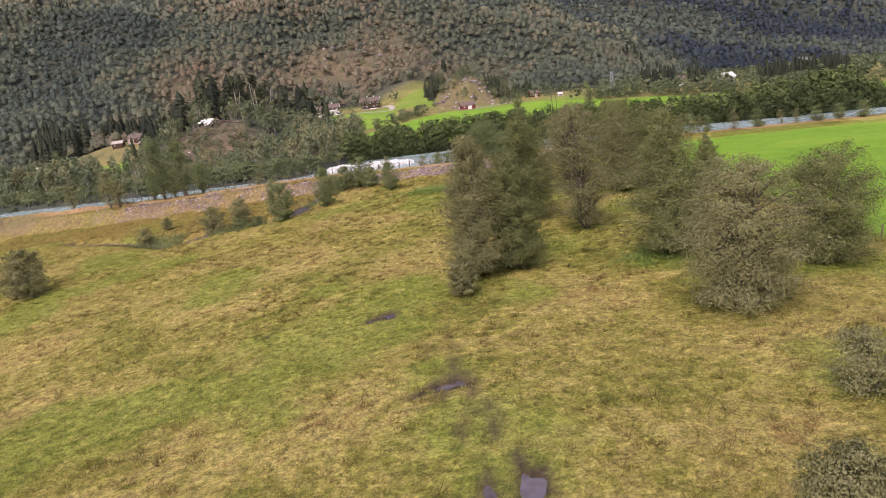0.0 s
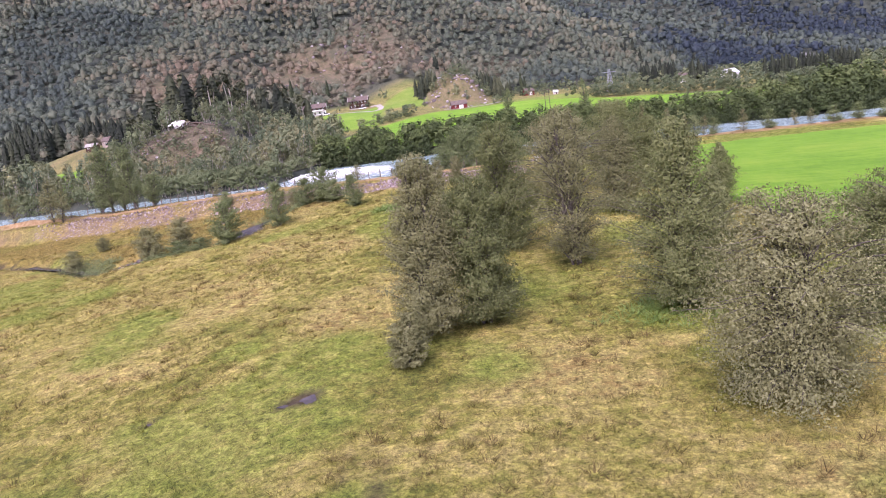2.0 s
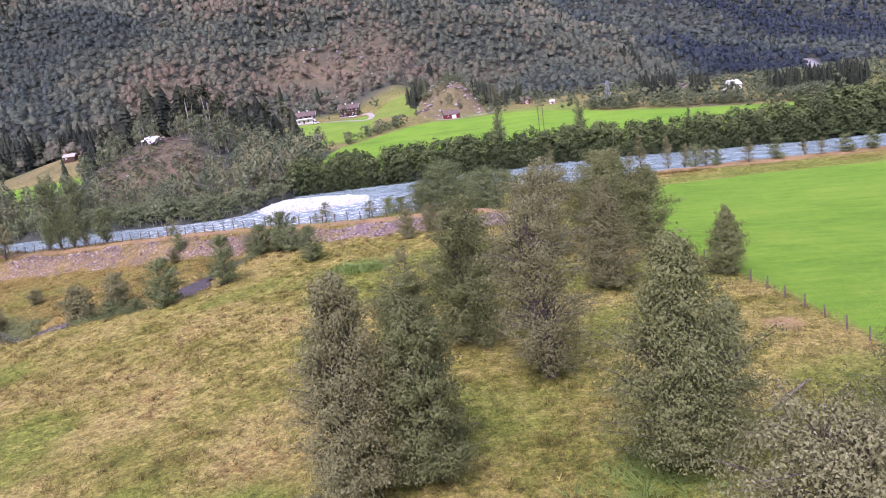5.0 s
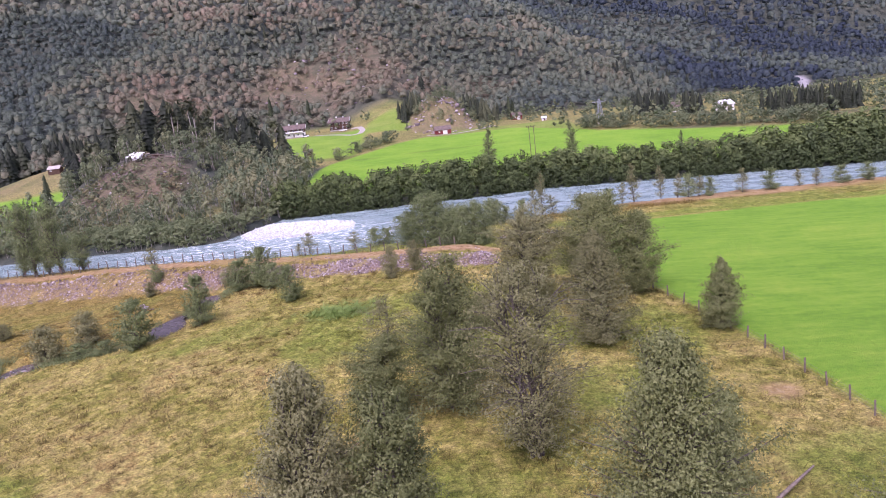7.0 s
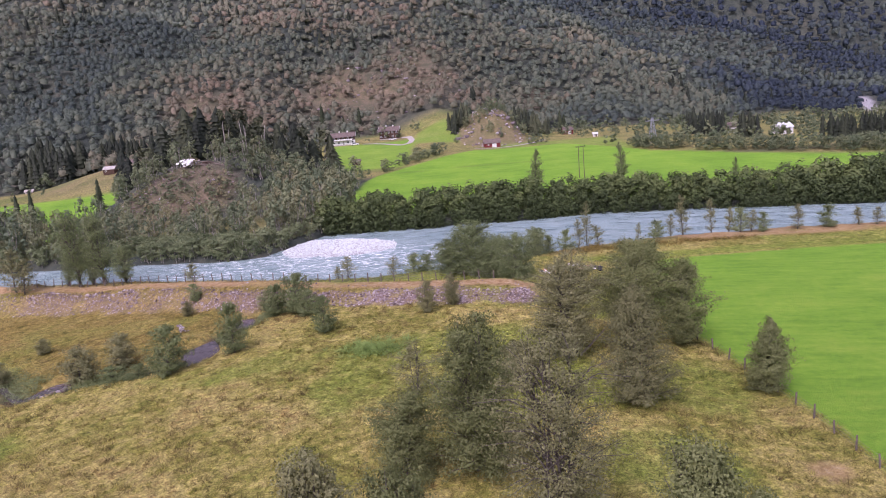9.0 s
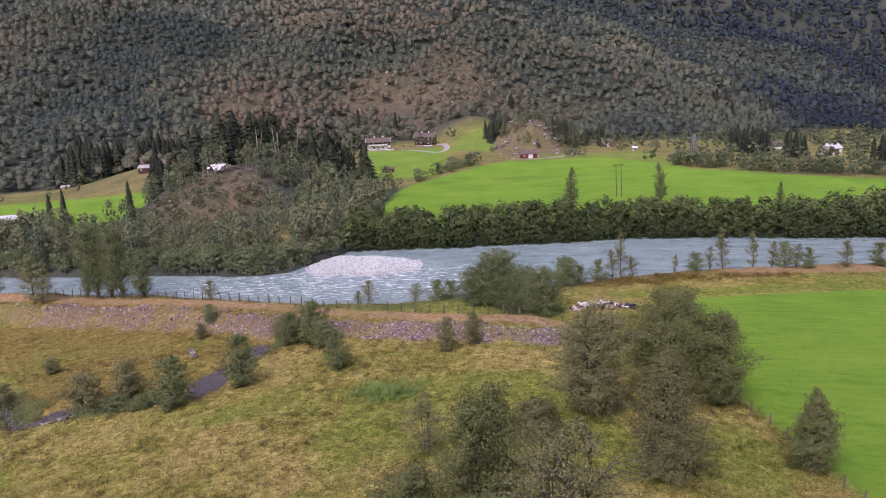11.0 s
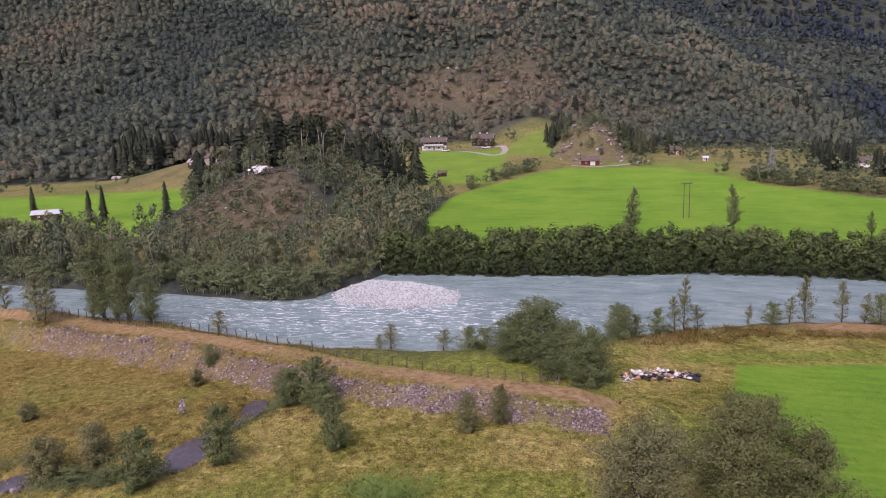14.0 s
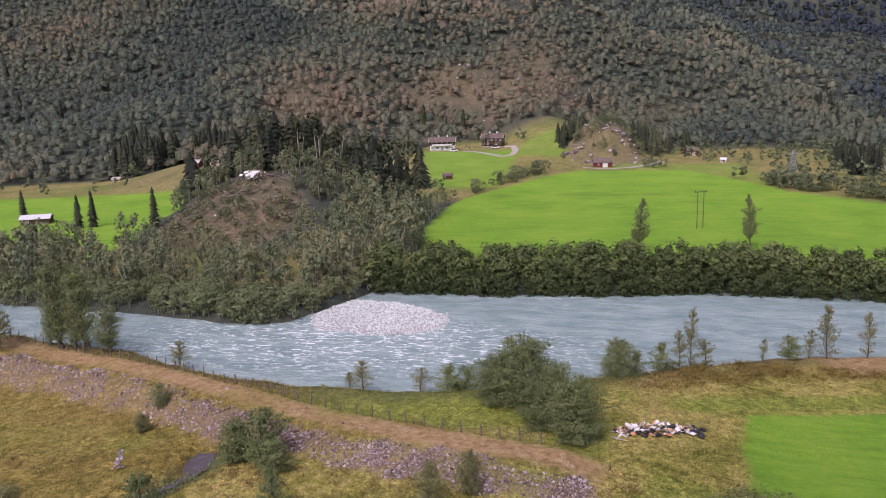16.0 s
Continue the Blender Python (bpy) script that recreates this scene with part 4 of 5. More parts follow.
def small_spruce(seed, tiers=11, arms=8, slack=1.0):
    """A spruce one metre high: tiers of ragged drooping skirts."""
    rng = np.random.default_rng(seed)
    V, F, k = [], [], 0
    for i in range(tiers):
        h = 0.05 + 0.90 * (i / tiers) ** 0.92
        r = 0.17 * slack * (1 - h) ** 0.8 + 0.014
        a = (np.arange(arms * 2) + rng.uniform(0, 2)) * np.pi / arms
        reach = r * np.where(np.arange(arms * 2) % 2, 0.55, 1.0) * rng.uniform(0.55, 1.4, arms * 2)
        drop = h - 0.25 * reach - rng.uniform(0, 0.015, arms * 2)
        ring = np.stack([reach * np.cos(a), reach * np.sin(a), drop], 1)
        V += [np.array([[0, 0, min(1.0, h + 1.7 / tiers)]]), ring]
        j = np.arange(arms * 2)
        F.append(np.stack([np.full(arms * 2, k), k + 1 + j, k + 1 + (j + 1) % (arms * 2)], 1))
        k += 1 + arms * 2
    w, q = tubes([[(np.array([0, 0, 0.0]), 0.012), (np.array([0, 0, 0.5]), 0.007)]], 4)
    q = np.concatenate([q[:, [0, 1, 2]], q[:, [0, 2, 3]]]) + k
    return np.concatenate(V + [w]), np.concatenate(F + [q])


def trunks(spots, material, name, label, share=0.8, radius=0.011):
    """Thin pale stems, three to a tree, that spread a little."""
    rng = np.random.default_rng(len(spots))
    paths = []
    for _, x, y, z, _, wide, tall, _ in spots:
        for k in range(3):
            (ax, ay), (bx, by), up = rng.normal(0, 0.07, 2) * wide, rng.normal(0, 0.12, 2) * wide, rng.uniform(0.7, 1.05)
            paths.append([(np.array([x + ax, y + ay, z - 0.3]), radius * tall), (np.array([x + ax + bx, y + ay + by, z + share * tall * up]), radius * 0.4 * tall)])
    V, F = tubes(paths, 4)
    return mesh_from(name, V, F, material)


def scatter(seed, n, x0, x1, y0, y1, chance):
    rng = np.random.default_rng(seed)
    x, y = rng.uniform(x0, x1, n), rng.uniform(y0, y1, n)
    keep = rng.random(n) < chance(x, y)
    return rng, x[keep], y[keep]


def wood_of(name, label, rng, x, y, kinds, tall, wide, tint, material, with_trunks=True, smooth=False):
    z = height(x, y)
    spots = [(int(rng.integers(len(kinds))), a, b, c, rng.uniform(0, 6.28), w, h, t) for a, b, c, h, w, t in zip(x, y, z, tall, wide, tint)]
    V, F, T, N = gather(kinds, spots)
    ob = tagged(new(name), label, "forest", kind="stuff")
    part("foliage", mesh_from("foliage", V, F, material, dict(tint=T), smooth, N), None, ob)
    if with_trunks:
        part("stems", trunks(spots, PALE_BARK, "stems", ""), None, ob)


mid_crowns = [small_crown(300 + k, 340, "poplar" if k % 2 else "tall", 0.050) for k in range(5)]
low_crowns = [small_crown(310 + k, 280, "round", 0.054) for k in range(5)]
far_crowns = [crown_mound(320 + k, 58, 1) for k in range(8)]
small_mounds = [crown_mound(370 + k, 11, 1) for k in range(6)]
spruces = [small_spruce(330 + k) for k in range(4)]
far_spruces = [small_spruce(340 + k, 8, 6, 1.15) for k in range(3)]
pines = [small_crown(350 + k, 220, "poplar", 0.06) for k in range(3)]


def not_field(x, y):
    return (crop_mask(x, y) < 0.15)


# hedge of bushes along the far bank
rng = np.random.default_rng(61)
x = np.concatenate([rng.uniform(-25, 130, 380), rng.uniform(-25, 190, 130), rng.uniform(-24, 140, 330)])
y = far_edge(x) + np.concatenate([rng.uniform(0.6, 9.0, 510), rng.uniform(-1.0, 1.2, 330)])
tall = rng.uniform(4.2, 6.8, len(x)) * np.interp(y - far_edge(x), [-1.0, 1.2, 6], [0.5, 0.8, 1.15]) * np.interp(x, [60, 85, 120], [1, 1.0, 1.55])
# tint falls towards the waterline: shade under the overhang put into the colour
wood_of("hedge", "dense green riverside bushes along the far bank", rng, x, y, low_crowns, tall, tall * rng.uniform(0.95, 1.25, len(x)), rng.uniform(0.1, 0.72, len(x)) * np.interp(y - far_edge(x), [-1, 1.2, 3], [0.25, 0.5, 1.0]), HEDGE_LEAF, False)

# willow thicket on the far bank, upstream
rng = np.random.default_rng(62)
x = np.concatenate([rng.uniform(-125, -34, 230), rng.uniform(-60, -24, 110)])
y = far_edge(x) + rng.uniform(0.6, 12, len(x))
tall = rng.uniform(2.2, 4.0, len(x))
wood_of("willow_thicket", "low green willow thicket at the water's edge", rng, x, y, low_crowns, tall, tall * rng.uniform(1.1, 1.5, len(x)), rng.uniform(0.25, 0.8, len(x)), BANK_WOOD_LEAF)

# alder wood behind the thicket
rng, x, y = scatter(63, 2200, -175, -22, 212, 310, lambda x, y: ease(y - far_edge(x), 9, 14) * not_field(x, y) * (1 - 0.9 * cut_mask(x, y)) * (1 - 0.92 * ease(y, 244, 258) * ease(x, -112, -104) * (1 - ease(x, -62, -54))) * (1 - 0.75 * ease(y, 262, 285) * ease(-x, 50, 70)) * (1 - 0.55 * ease(-x, 60, 85) * ease(y, 235, 250)) * (1 - 0.6 * ease(bumps(x, y, 22, 64), 0.5, 0.7)))
x, y = x[:400], y[:400]
left = rng.uniform(-185, -80, 45)
x, y = np.concatenate([x, left]), np.concatenate([y, far_edge(left) + rng.uniform(7, 20, 45)])
tall = rng.uniform(5.0, 10.0, len(x)) * np.interp(x, [-120, -90, -60, -45, -25], [1.2, 1.1, 0.7, 1.05, 1.15])
wood_of("alder_wood", "grey-green alder wood with bare pale stems", rng, x, y, mid_crowns, tall, tall * rng.uniform(0.55, 0.85, len(x)), rng.uniform(0.2, 0.95, len(x)), VALLEY_LEAF)

# conifers on the knoll
rng, x, y = scatter(65, 1400, -128, -45, 300, 372, lambda x, y: (height(x, y) > -0.8) * not_field(x, y) * ease(y, 304, 312) * 0.55 * ease(x + (372 - y) * 0.1, -130, -120))
x, y = x[:135], y[:135]
tall = rng.uniform(6, 16, len(x)) * np.interp(y, [304, 316], [0.8, 1.25])
half = int(len(x) * 0.65)
wood_of("knoll_spruces", "dark spruces on a wooded knoll", rng, x[:half], y[:half], spruces, tall[:half], tall[:half] * rng.uniform(1.3, 2.0, half), rng.uniform(0.1, 0.7, half), SPRUCE_FAR, False)
wood_of("knoll_pines", "olive-green pines with bare trunks on a wooded knoll", rng, x[half:], y[half:], pines, tall[half:], tall[half:] * rng.uniform(0.6, 0.8, len(x) - half), rng.uniform(0.6, 1.0, len(x) - half), SPRUCE_FAR)
rng, x, y = scatter(66, 500, -130, -35, 290, 375, lambda x, y: (height(x, y) > 1.0) * not_field(x, y) * (1 - cut_mask(x, y)) * 0.5)
x, y = x[:110], y[:110]
tall = rng.uniform(5, 9, len(x))
wood_of("knoll_birches", "grey-green birches between the conifers", rng, x, y, mid_crowns, tall, tall * rng.uniform(0.7, 1.0, len(x)), rng.uniform(0.3, 0.8, len(x)), VALLEY_LEAF)

# scrub growing back on the cleared knoll
rng, x, y = scatter(98, 1200, -112, -54, 250, 302, lambda x, y: cut_mask(x, y) * 0.5)
x, y = x[:420], y[:420]
tall = rng.uniform(0.8, 3.2, len(x))
wood_of("knoll_scrub", "low brown-green scrub on a cleared knoll", rng, x, y, [small_crown(380 + k, 90, "round", 0.10) for k in range(3)], tall, tall * rng.uniform(1.0, 1.6, len(x)), rng.uniform(0.4, 1.0, len(x)), VALLEY_LEAF, False)

# dark spruce stands of the valley side
rng = np.random.default_rng(67)
x = np.concatenate([rng.uniform(-212, -186, 70), rng.uniform(-186, -160, 40), rng.uniform(118, 128, 9), rng.uniform(130, 138, 9), rng.uniform(150, 190, 70), rng.uniform(112, 135, 12)])
y = np.concatenate([rng.uniform(418, 446, 70), rng.uniform(455, 470, 40), rng.uniform(405, 412, 9), rng.uniform(388, 396, 9), rng.uniform(345, 365, 70), rng.uniform(425, 440, 12)])
tall = np.concatenate([rng.uniform(13, 19, 70), rng.uniform(11, 16, 40), rng.uniform(9, 12, 18), rng.uniform(8, 11, 70), rng.uniform(10, 14, 12)])
wood_of("spruce_stand", "dark even spruce stands at the foot of the mountain", rng, x, y, far_spruces + spruces[:1], tall, tall * rng.uniform(0.9, 1.2, len(x)), rng.uniform(0.1, 0.6, len(x)), SPRUCE_FAR, False)

# bushes and trees of the valley floor, behind the fields
rng, x, y = scatter(68, 5200, -330, 420, 280, 640, lambda x, y: not_field(x, y) * (cut_mask(x, y) < 0.35) * ease(mountain_foot(x) + 20 - y, 0, 30) * (1 - ease(-x, 120, 130) * ease(450 - y, 0, 10) * 0.7) * (height(x, y) < 9)
                    * np.where((x > -75) & (x < 60) & (y < 455), 0.10, 0.55) * np.where((x > 60) & (y < 330), 0.25, 1))
x, y = x[:800], y[:800]
d = np.hypot(x, y)
tall = rng.uniform(3.5, 7.5, len(x))
wood_of("valley_trees", "scattered grey-green trees and bushes behind the fields", rng, x, y, [small_crown(360 + k, 110, "round", 0.09) for k in range(5)], tall, tall * rng.uniform(0.9, 1.3, len(x)), rng.uniform(0.25, 0.75, len(x)), VALLEY_LEAF, False)

# hedgerows at the back of the far field
rng = np.random.default_rng(79)
x = np.concatenate([rng.uniform(80, 160, 130), rng.uniform(-20, -1, 22), rng.uniform(40, 52, 5), rng.uniform(-30, -18, 8)])
edge = line(x, (-34, 300), (-25, 345), (-16, 365), (0, 395), (14, 420), (55, 425), (75, 385), (84, 360), (110, 338), (150, 318), (260, 280))
y = edge + np.concatenate([rng.uniform(3, 16, 130), rng.uniform(7, 16, 22), rng.uniform(4, 12, 5), rng.uniform(2, 10, 8)])
tall = rng.uniform(2.8, 6.0, len(x))
wood_of("hedgerow", "green-brown bushes along the back of the far field", rng, x, y, low_crowns, tall, tall * rng.uniform(1.0, 1.4, len(x)), rng.uniform(0.3, 0.8, len(x)), VALLEY_LEAF, False)

# shrubs on the rocky knoll behind the barn
rng, x, y = scatter(78, 420, -2, 48, 446, 500, lambda x, y: ease(height(x, y), 0.5, 3) * (1 - 0.6 * cut_mask(x, y)) * not_field(x, y))
x, y = x[:90], y[:90]
tall = rng.uniform(3, 8, len(x))
wood_of("knoll_shrubs", "birches and shrubs on a rocky knoll", rng, x, y, mid_crowns, tall, tall * rng.uniform(0.7, 1.0, len(x)), rng.uniform(0.3, 0.8, len(x)), VALLEY_LEAF, False)

# forest of the mountainside
def mountain_chance(x, y):
    s = y - mountain_foot(x)
    return ease(s, -8, 12) * not_field(x, y) * (bed_mask(x, y) < 0.3) * (1 - 0.62 * cut_mask(x, y)) * (np.abs(x - 20) < 60 + 0.68 * y)


def even(seed, gap, x0, x1, y0, y1, chance):
    """Spots about gap metres apart, none far from its neighbours."""
    rng = np.random.default_rng(seed)
    X, Y = np.meshgrid(np.arange(x0, x1, gap), np.arange(y0, y1, gap))
    X = X + gap * 0.5 * (np.arange(X.shape[0])[:, None] % 2)
    x, y = (X + rng.uniform(-0.42, 0.42, X.shape) * gap).ravel(), (Y + rng.uniform(-0.42, 0.42, Y.shape) * gap).ravel()
    keep = rng.random(len(x)) < chance(x, y)
    return x[keep], y[keep]


zones = [even(69, 5.4, -480, 560, 380, 690, mountain_chance), even(691, 7.6, -650, 760, 690, 1000, mountain_chance), even(692, 11.0, -900, 1000, 1000, 1300, mountain_chance)]
x, y = np.concatenate([q[0] for q in zones]), np.concatenate([q[1] for q in zones])
rng = np.random.default_rng(69)
grow = np.where(y < 690, 1.0, np.where(y < 1000, 1.36, 1.9))
tall = rng.uniform(4.2, 9.8, len(x)) * grow
# subtracted term puts distance haze into the colour: dark blue towards far right
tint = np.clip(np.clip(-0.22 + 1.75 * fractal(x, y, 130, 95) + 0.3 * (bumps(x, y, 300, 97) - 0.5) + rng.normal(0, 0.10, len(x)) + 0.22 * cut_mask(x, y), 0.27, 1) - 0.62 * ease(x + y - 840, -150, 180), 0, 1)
wide = rng.uniform(5.2, 10.4, len(x)) * grow
low = y < 690
wood_of("mountain_forest", "dense grey-green birch forest on the lower mountainside", rng, x[low], y[low], far_crowns, tall[low], wide[low], tint[low], HAZED_FOREST_LEAF, False, True)
wood_of("mountain_forest", "birch forest high on the mountainside, blue distance haze in its leaf colour", rng, x[~low], y[~low], small_mounds, tall[~low], wide[~low], np.clip(tint[~low] + 0.16 * (1 - ease(x[~low], 100, 300)), 0, 1), HAZED_FOREST_LEAF, False, True)
rng, x, y = scatter(70, 2600, -700, 900, 430, 1000, lambda x, y: ease(y - mountain_foot(x), 0, 20) * not_field(x, y) * ease(bumps(x, y, 60, 96), 0.62, 0.8) * 0.6)
x, y = x[:420], y[:420]
tall = rng.uniform(9, 15, len(x))
wood_of("mountain_spruces", "single dark spruces among the birches", rng, x, y, far_spruces, tall, tall, rng.uniform(0.1, 0.6, len(x)), SPRUCE_FAR, False)

# dark conifers round the rocky knoll and between the houses
rng = np.random.default_rng(99)
x = np.concatenate([rng.normal(6, 3.0, 16), rng.normal(45, 5, 22), rng.uniform(10, 60, 18)])
y = np.concatenate([rng.uniform(462, 486, 16), rng.uniform(470, 500, 22), rng.uniform(494, 512, 18)])
tall = rng.uniform(6, 13, len(x))
wood_of("knoll_spruces", "dark spruces and pines round a rocky knoll", rng, x, y, far_spruces, tall, tall * rng.uniform(0.9, 1.3, len(x)), rng.uniform(0.3, 0.9, len(x)), SPRUCE_FAR, False)

# single spruces that stand out
lone = tagged(new("spruce"), "dark green spruce standing alone by a field", "tree", "single spruces")
v, f = small_spruce(351, 17, 9, 0.9)
part("crown", mesh_from("crown", v * 11.5, f, SPRUCE), None, lone)
stand(lone, -104.5, 279.5, 0, 1.05)
for x, y, turn, size in ((-141.5, 297, 60, 0.95), (-137.4, 298.5, 140, 1.05), (-171.5, 310, 200, 0.95), (-75.8, 517, 80, 1.5), (-54.4, 524, 10, 1.2), (-64, 522, 110, 0.8), (-186, 450, 10, 0.7), (64, 500, 190, 1.2), (66.5, 503, 20, 1.0)):
    copy_to(lone, x, y, turn, size)


# ---------------------------------------------------------------- buildings
def gable(bm, long, deep, low, high, over, thick):
    """Two roof slabs over a ridge along x."""
    half, rise = deep / 2 + over, high - low
    slope = math.atan2(rise, deep / 2)
    span = half / math.cos(slope)
    for side in (-1, 1):
        cy, cz = side * half / 2, high - (half / 2) * math.tan(slope) + thick / 2
        box(bm, (long + 2 * over, span, thick), (0, cy, cz), (-side * math.degrees(slope), 0, 0))
    return bm


def gable_wall(bm, long, deep, low, base, high):
    """Body of a house with pointed ends."""
    h, d = long / 2, deep / 2
    v = [bm.verts.new(p) for p in ((-h, -d, base), (h, -d, base), (h, d, base), (-h, d, base), (-h, -d, low), (h, -d, low), (h, d, low), (-h, d, low), (-h, 0, high), (h, 0, high))]
    for f in ((0, 1, 5, 4), (2, 3, 7, 6), (1, 2, 6, 9, 5), (3, 0, 4, 8, 7), (4, 5, 9, 8), (6, 7, 8, 9), (3, 2, 1, 0)):
        bm.faces.new([v[i] for i in f])
    return bm


def window(parent, at, wide, high, turn=0.0, label=""):
    frame_ = part("window", boxed((wide, 0.14, high), at, (0, 0, turn)), WHITE_PAINT, parent)
    pane = part("pane", boxed((wide - 0.24, 0.17, high - 0.24), at, (0, 0, turn)), GLASS_DARK, frame_)
    part("glazing_bar", boxed((0.07, 0.19, high - 0.2), at, (0, 0, turn)), WHITE_PAINT, frame_)


def farmhouse(x, y, turn, long, deep, label, ground_floor, upper, balcony=True):
    house = tagged(new("farmhouse"), label, "house")
    part("foundation", boxed((long + 0.1, deep + 0.1, 1.4), (0, 0, -0.4)), GRAVEL, house)
    part("ground_floor", boxed((long, deep, 2.7), (0, 0, 1.65)), ground_floor, house, "white rendered ground floor" if ground_floor == WHITE_PAINT else "")
    part("upper_floor", gable_wall(bmesh.new(), long + 0.06, deep + 0.06, 5.4, 2.98, 7.9), upper, house, "brown timber upper floor")
    roof = part("roof", gable(bmesh.new(), long, deep, 5.4, 7.9, 0.7, 0.22), ROOF_TILE, house, "brown tiled gable roof")
    for side in (-1, 1):
        part("barge_board", box(boxed((0.12, deep / 2 + 1.1, 0.3), (side * (long / 2 + 0.76), -deep / 4 - 0.3, 6.55), (math.degrees(math.atan2(2.5, deep / 2)), 0, 0)),
                                (0.12, deep / 2 + 1.1, 0.3), (side * (long / 2 + 0.76), deep / 4 + 0.3, 6.55), (-math.degrees(math.atan2(2.5, deep / 2)), 0, 0)), WHITE_PAINT, roof)
    for cx in (-long * 0.16, long * 0.2):
        part("chimney", boxed((0.8, 0.7, 1.5), (cx, 0.2, 8.3), bevel=0.05), WHITE_PAINT, roof)
    for k in range(5):
        cx = -long / 2 + long * (k + 0.5) / 5
        window(house, (cx, -deep / 2 - 0.06, 4.35), 1.25, 1.25)
        if k != 2:
            window(house, (cx, -deep / 2 - 0.02, 1.75), 1.35, 1.25)
    door = part("door", boxed((1.0, 0.14, 2.1), (0, -deep / 2 - 0.03, 1.35)), DARK_TIMBER, house)
    part("door_handle", boxed((0.05, 0.08, 0.15), (0.36, -deep / 2 - 0.12, 1.3)), STEEL, door)
    for cy in (-deep / 4, deep / 4):
        window(house, (-long / 2 - 0.06, cy, 4.35), 1.1, 1.2, 90)
    if balcony:
        deck = part("balcony", boxed((long * 0.8, 1.5, 0.18), (0, -deep / 2 - 0.8, 2.95)), DARK_TIMBER, house)
        part("railing", boxed((long * 0.8, 0.08, 0.85), (0, -deep / 2 - 1.5, 3.5)), WHITE_PAINT, deck, "white balcony railing")
        for cx in (-long * 0.38, 0, long * 0.38):
            part("post", boxed((0.16, 0.16, 2.9), (cx, -deep / 2 - 1.45, 1.5)), WHITE_PAINT, deck)
    house.matrix_basis = pose(x, y, ground_z(x, y) + 0.1, 0, 0, turn) @ Matrix.Scale(0.84, 4)
    return house


def outbuilding(name, x, y, turn, long, deep, low, high, wall, roofing, label, category="shed", dz=0.0):
    shed = tagged(new(name), label, category)
    part("wall", gable_wall(bmesh.new(), long, deep, low, -0.6, high), wall, shed)
    part("roof", gable(bmesh.new(), long, deep, low, high, 0.35, 0.14), roofing, shed)
    part("door", boxed((min(2.2, long * 0.3), 0.12, low * 0.85), (long * 0.12, -deep / 2 - 0.03, low * 0.42)), WHITE_PAINT if wall == RED_PAINT else DARK_TIMBER, shed)
    window(shed, (-long * 0.25, -deep / 2 - 0.02, low * 0.6), 0.8, 0.7)
    shed.matrix_basis = pose(x, y, ground_z(x, y) + dz, 0, 0, turn)
    return shed


farmhouse(-58.6, 481.5, 6, 15.0, 8.5, "two-storey farmhouse with white ground floor and brown timber above", WHITE_PAINT, DARK_TIMBER)
farmhouse(-33.6, 492.5, -4, 13.0, 8.0, "two-storey farmhouse with red-brown timber walls and white gables", DARK_TIMBER, DARK_TIMBER, False)
outbuilding("barn", 22.5, 438.0, 4, 8.0, 5.6, 2.2, 4.0, RED_PAINT, ROOF_TILE, "small red barn at the foot of a rocky knoll", "barn")
outbuilding("shed", -157.0, 404.0, 0, 5.2, 4.4, 2.0, 3.2, DARK_TIMBER, GRAVEL, "dark shed with a pale roof above a field")
outbuilding("cabin", -148.5, 407.5, -10, 7.5, 6.0, 2.6, 4.4, SCRAP_WOOD, ROOF_TILE, "grey board cabin beside a shed on the slope", "cabin")
outbuilding("shed", -163.5, 306.0, 25, 9.0, 6.0, 1.8, 2.8, DARK_TIMBER, ROOF_SHEET, "low shed with a white sheet roof in a field")
outbuilding("hay_shed", -39.3, 389.2, 5, 3.6, 2.6, 1.5, 2.3, DARK_TIMBER, ROOF_TILE, "tiny dark hay shed at a lawn's edge")
outbuilding("barn", 67.0, 492.0, 8, 5.5, 4.5, 2.4, 4.0, RED_PAINT, ROOF_TILE, "red barn under the forest edge", "barn")
outbuilding("shed", 76.5, 453.5, 0, 2.2, 2.2, 1.4, 2.1, SCRAP_WHITE, ROOF_SHEET, "small white shed by the track")
outbuilding("house", 152.0, 402.0, 20, 7.0, 6.0, 3.0, 5.0, WHITE_PAINT, ROOF_SHEET, "white house half hidden by trees", "house")
outbuilding("house", 139.0, 424.0, -10, 8.0, 6.0, 3.0, 5.0, WHITE_PAINT, ROOF_TILE, "white house behind dark spruces", "house")
outbuilding("house", -202.0, 412.0, 15, 3.6, 3.0, 1.0, 1.8, SCRAP_WOOD, GRAVEL, "pale hut at the corner of a spruce stand", "hut")


def parked_car(x, y, turn):
    car = tagged(new("car"), "white parked car in front of a farmhouse", "car")
    bm = boxed((4.2, 1.75, 0.7), (0, 0, 0.65), bevel=0.12)
    part("body", bm, WHITE_PAINT, car)
    part("cabin", boxed((2.2, 1.55, 0.6), (-0.2, 0, 1.25), bevel=0.18), GLASS_DARK, car)
    for cx in (-1.3, 1.3):
        for cy in (-0.85, 0.85):
            bm = bmesh.new()
            bmesh.ops.create_cone(bm, cap_ends=True, segments=12, radius1=0.33, radius2=0.33, depth=0.2, matrix=pose(cx, cy, 0.33, 90, 0, 0))
            part("wheel", bm, SCRAP_DARK, car)
    car.matrix_basis = pose(x, y, ground_z(x, y) + 0.02, 0, 0, turn)


parked_car(-51.5, 474.5, 10)
parked_car(-31.5, 484.5, 5)


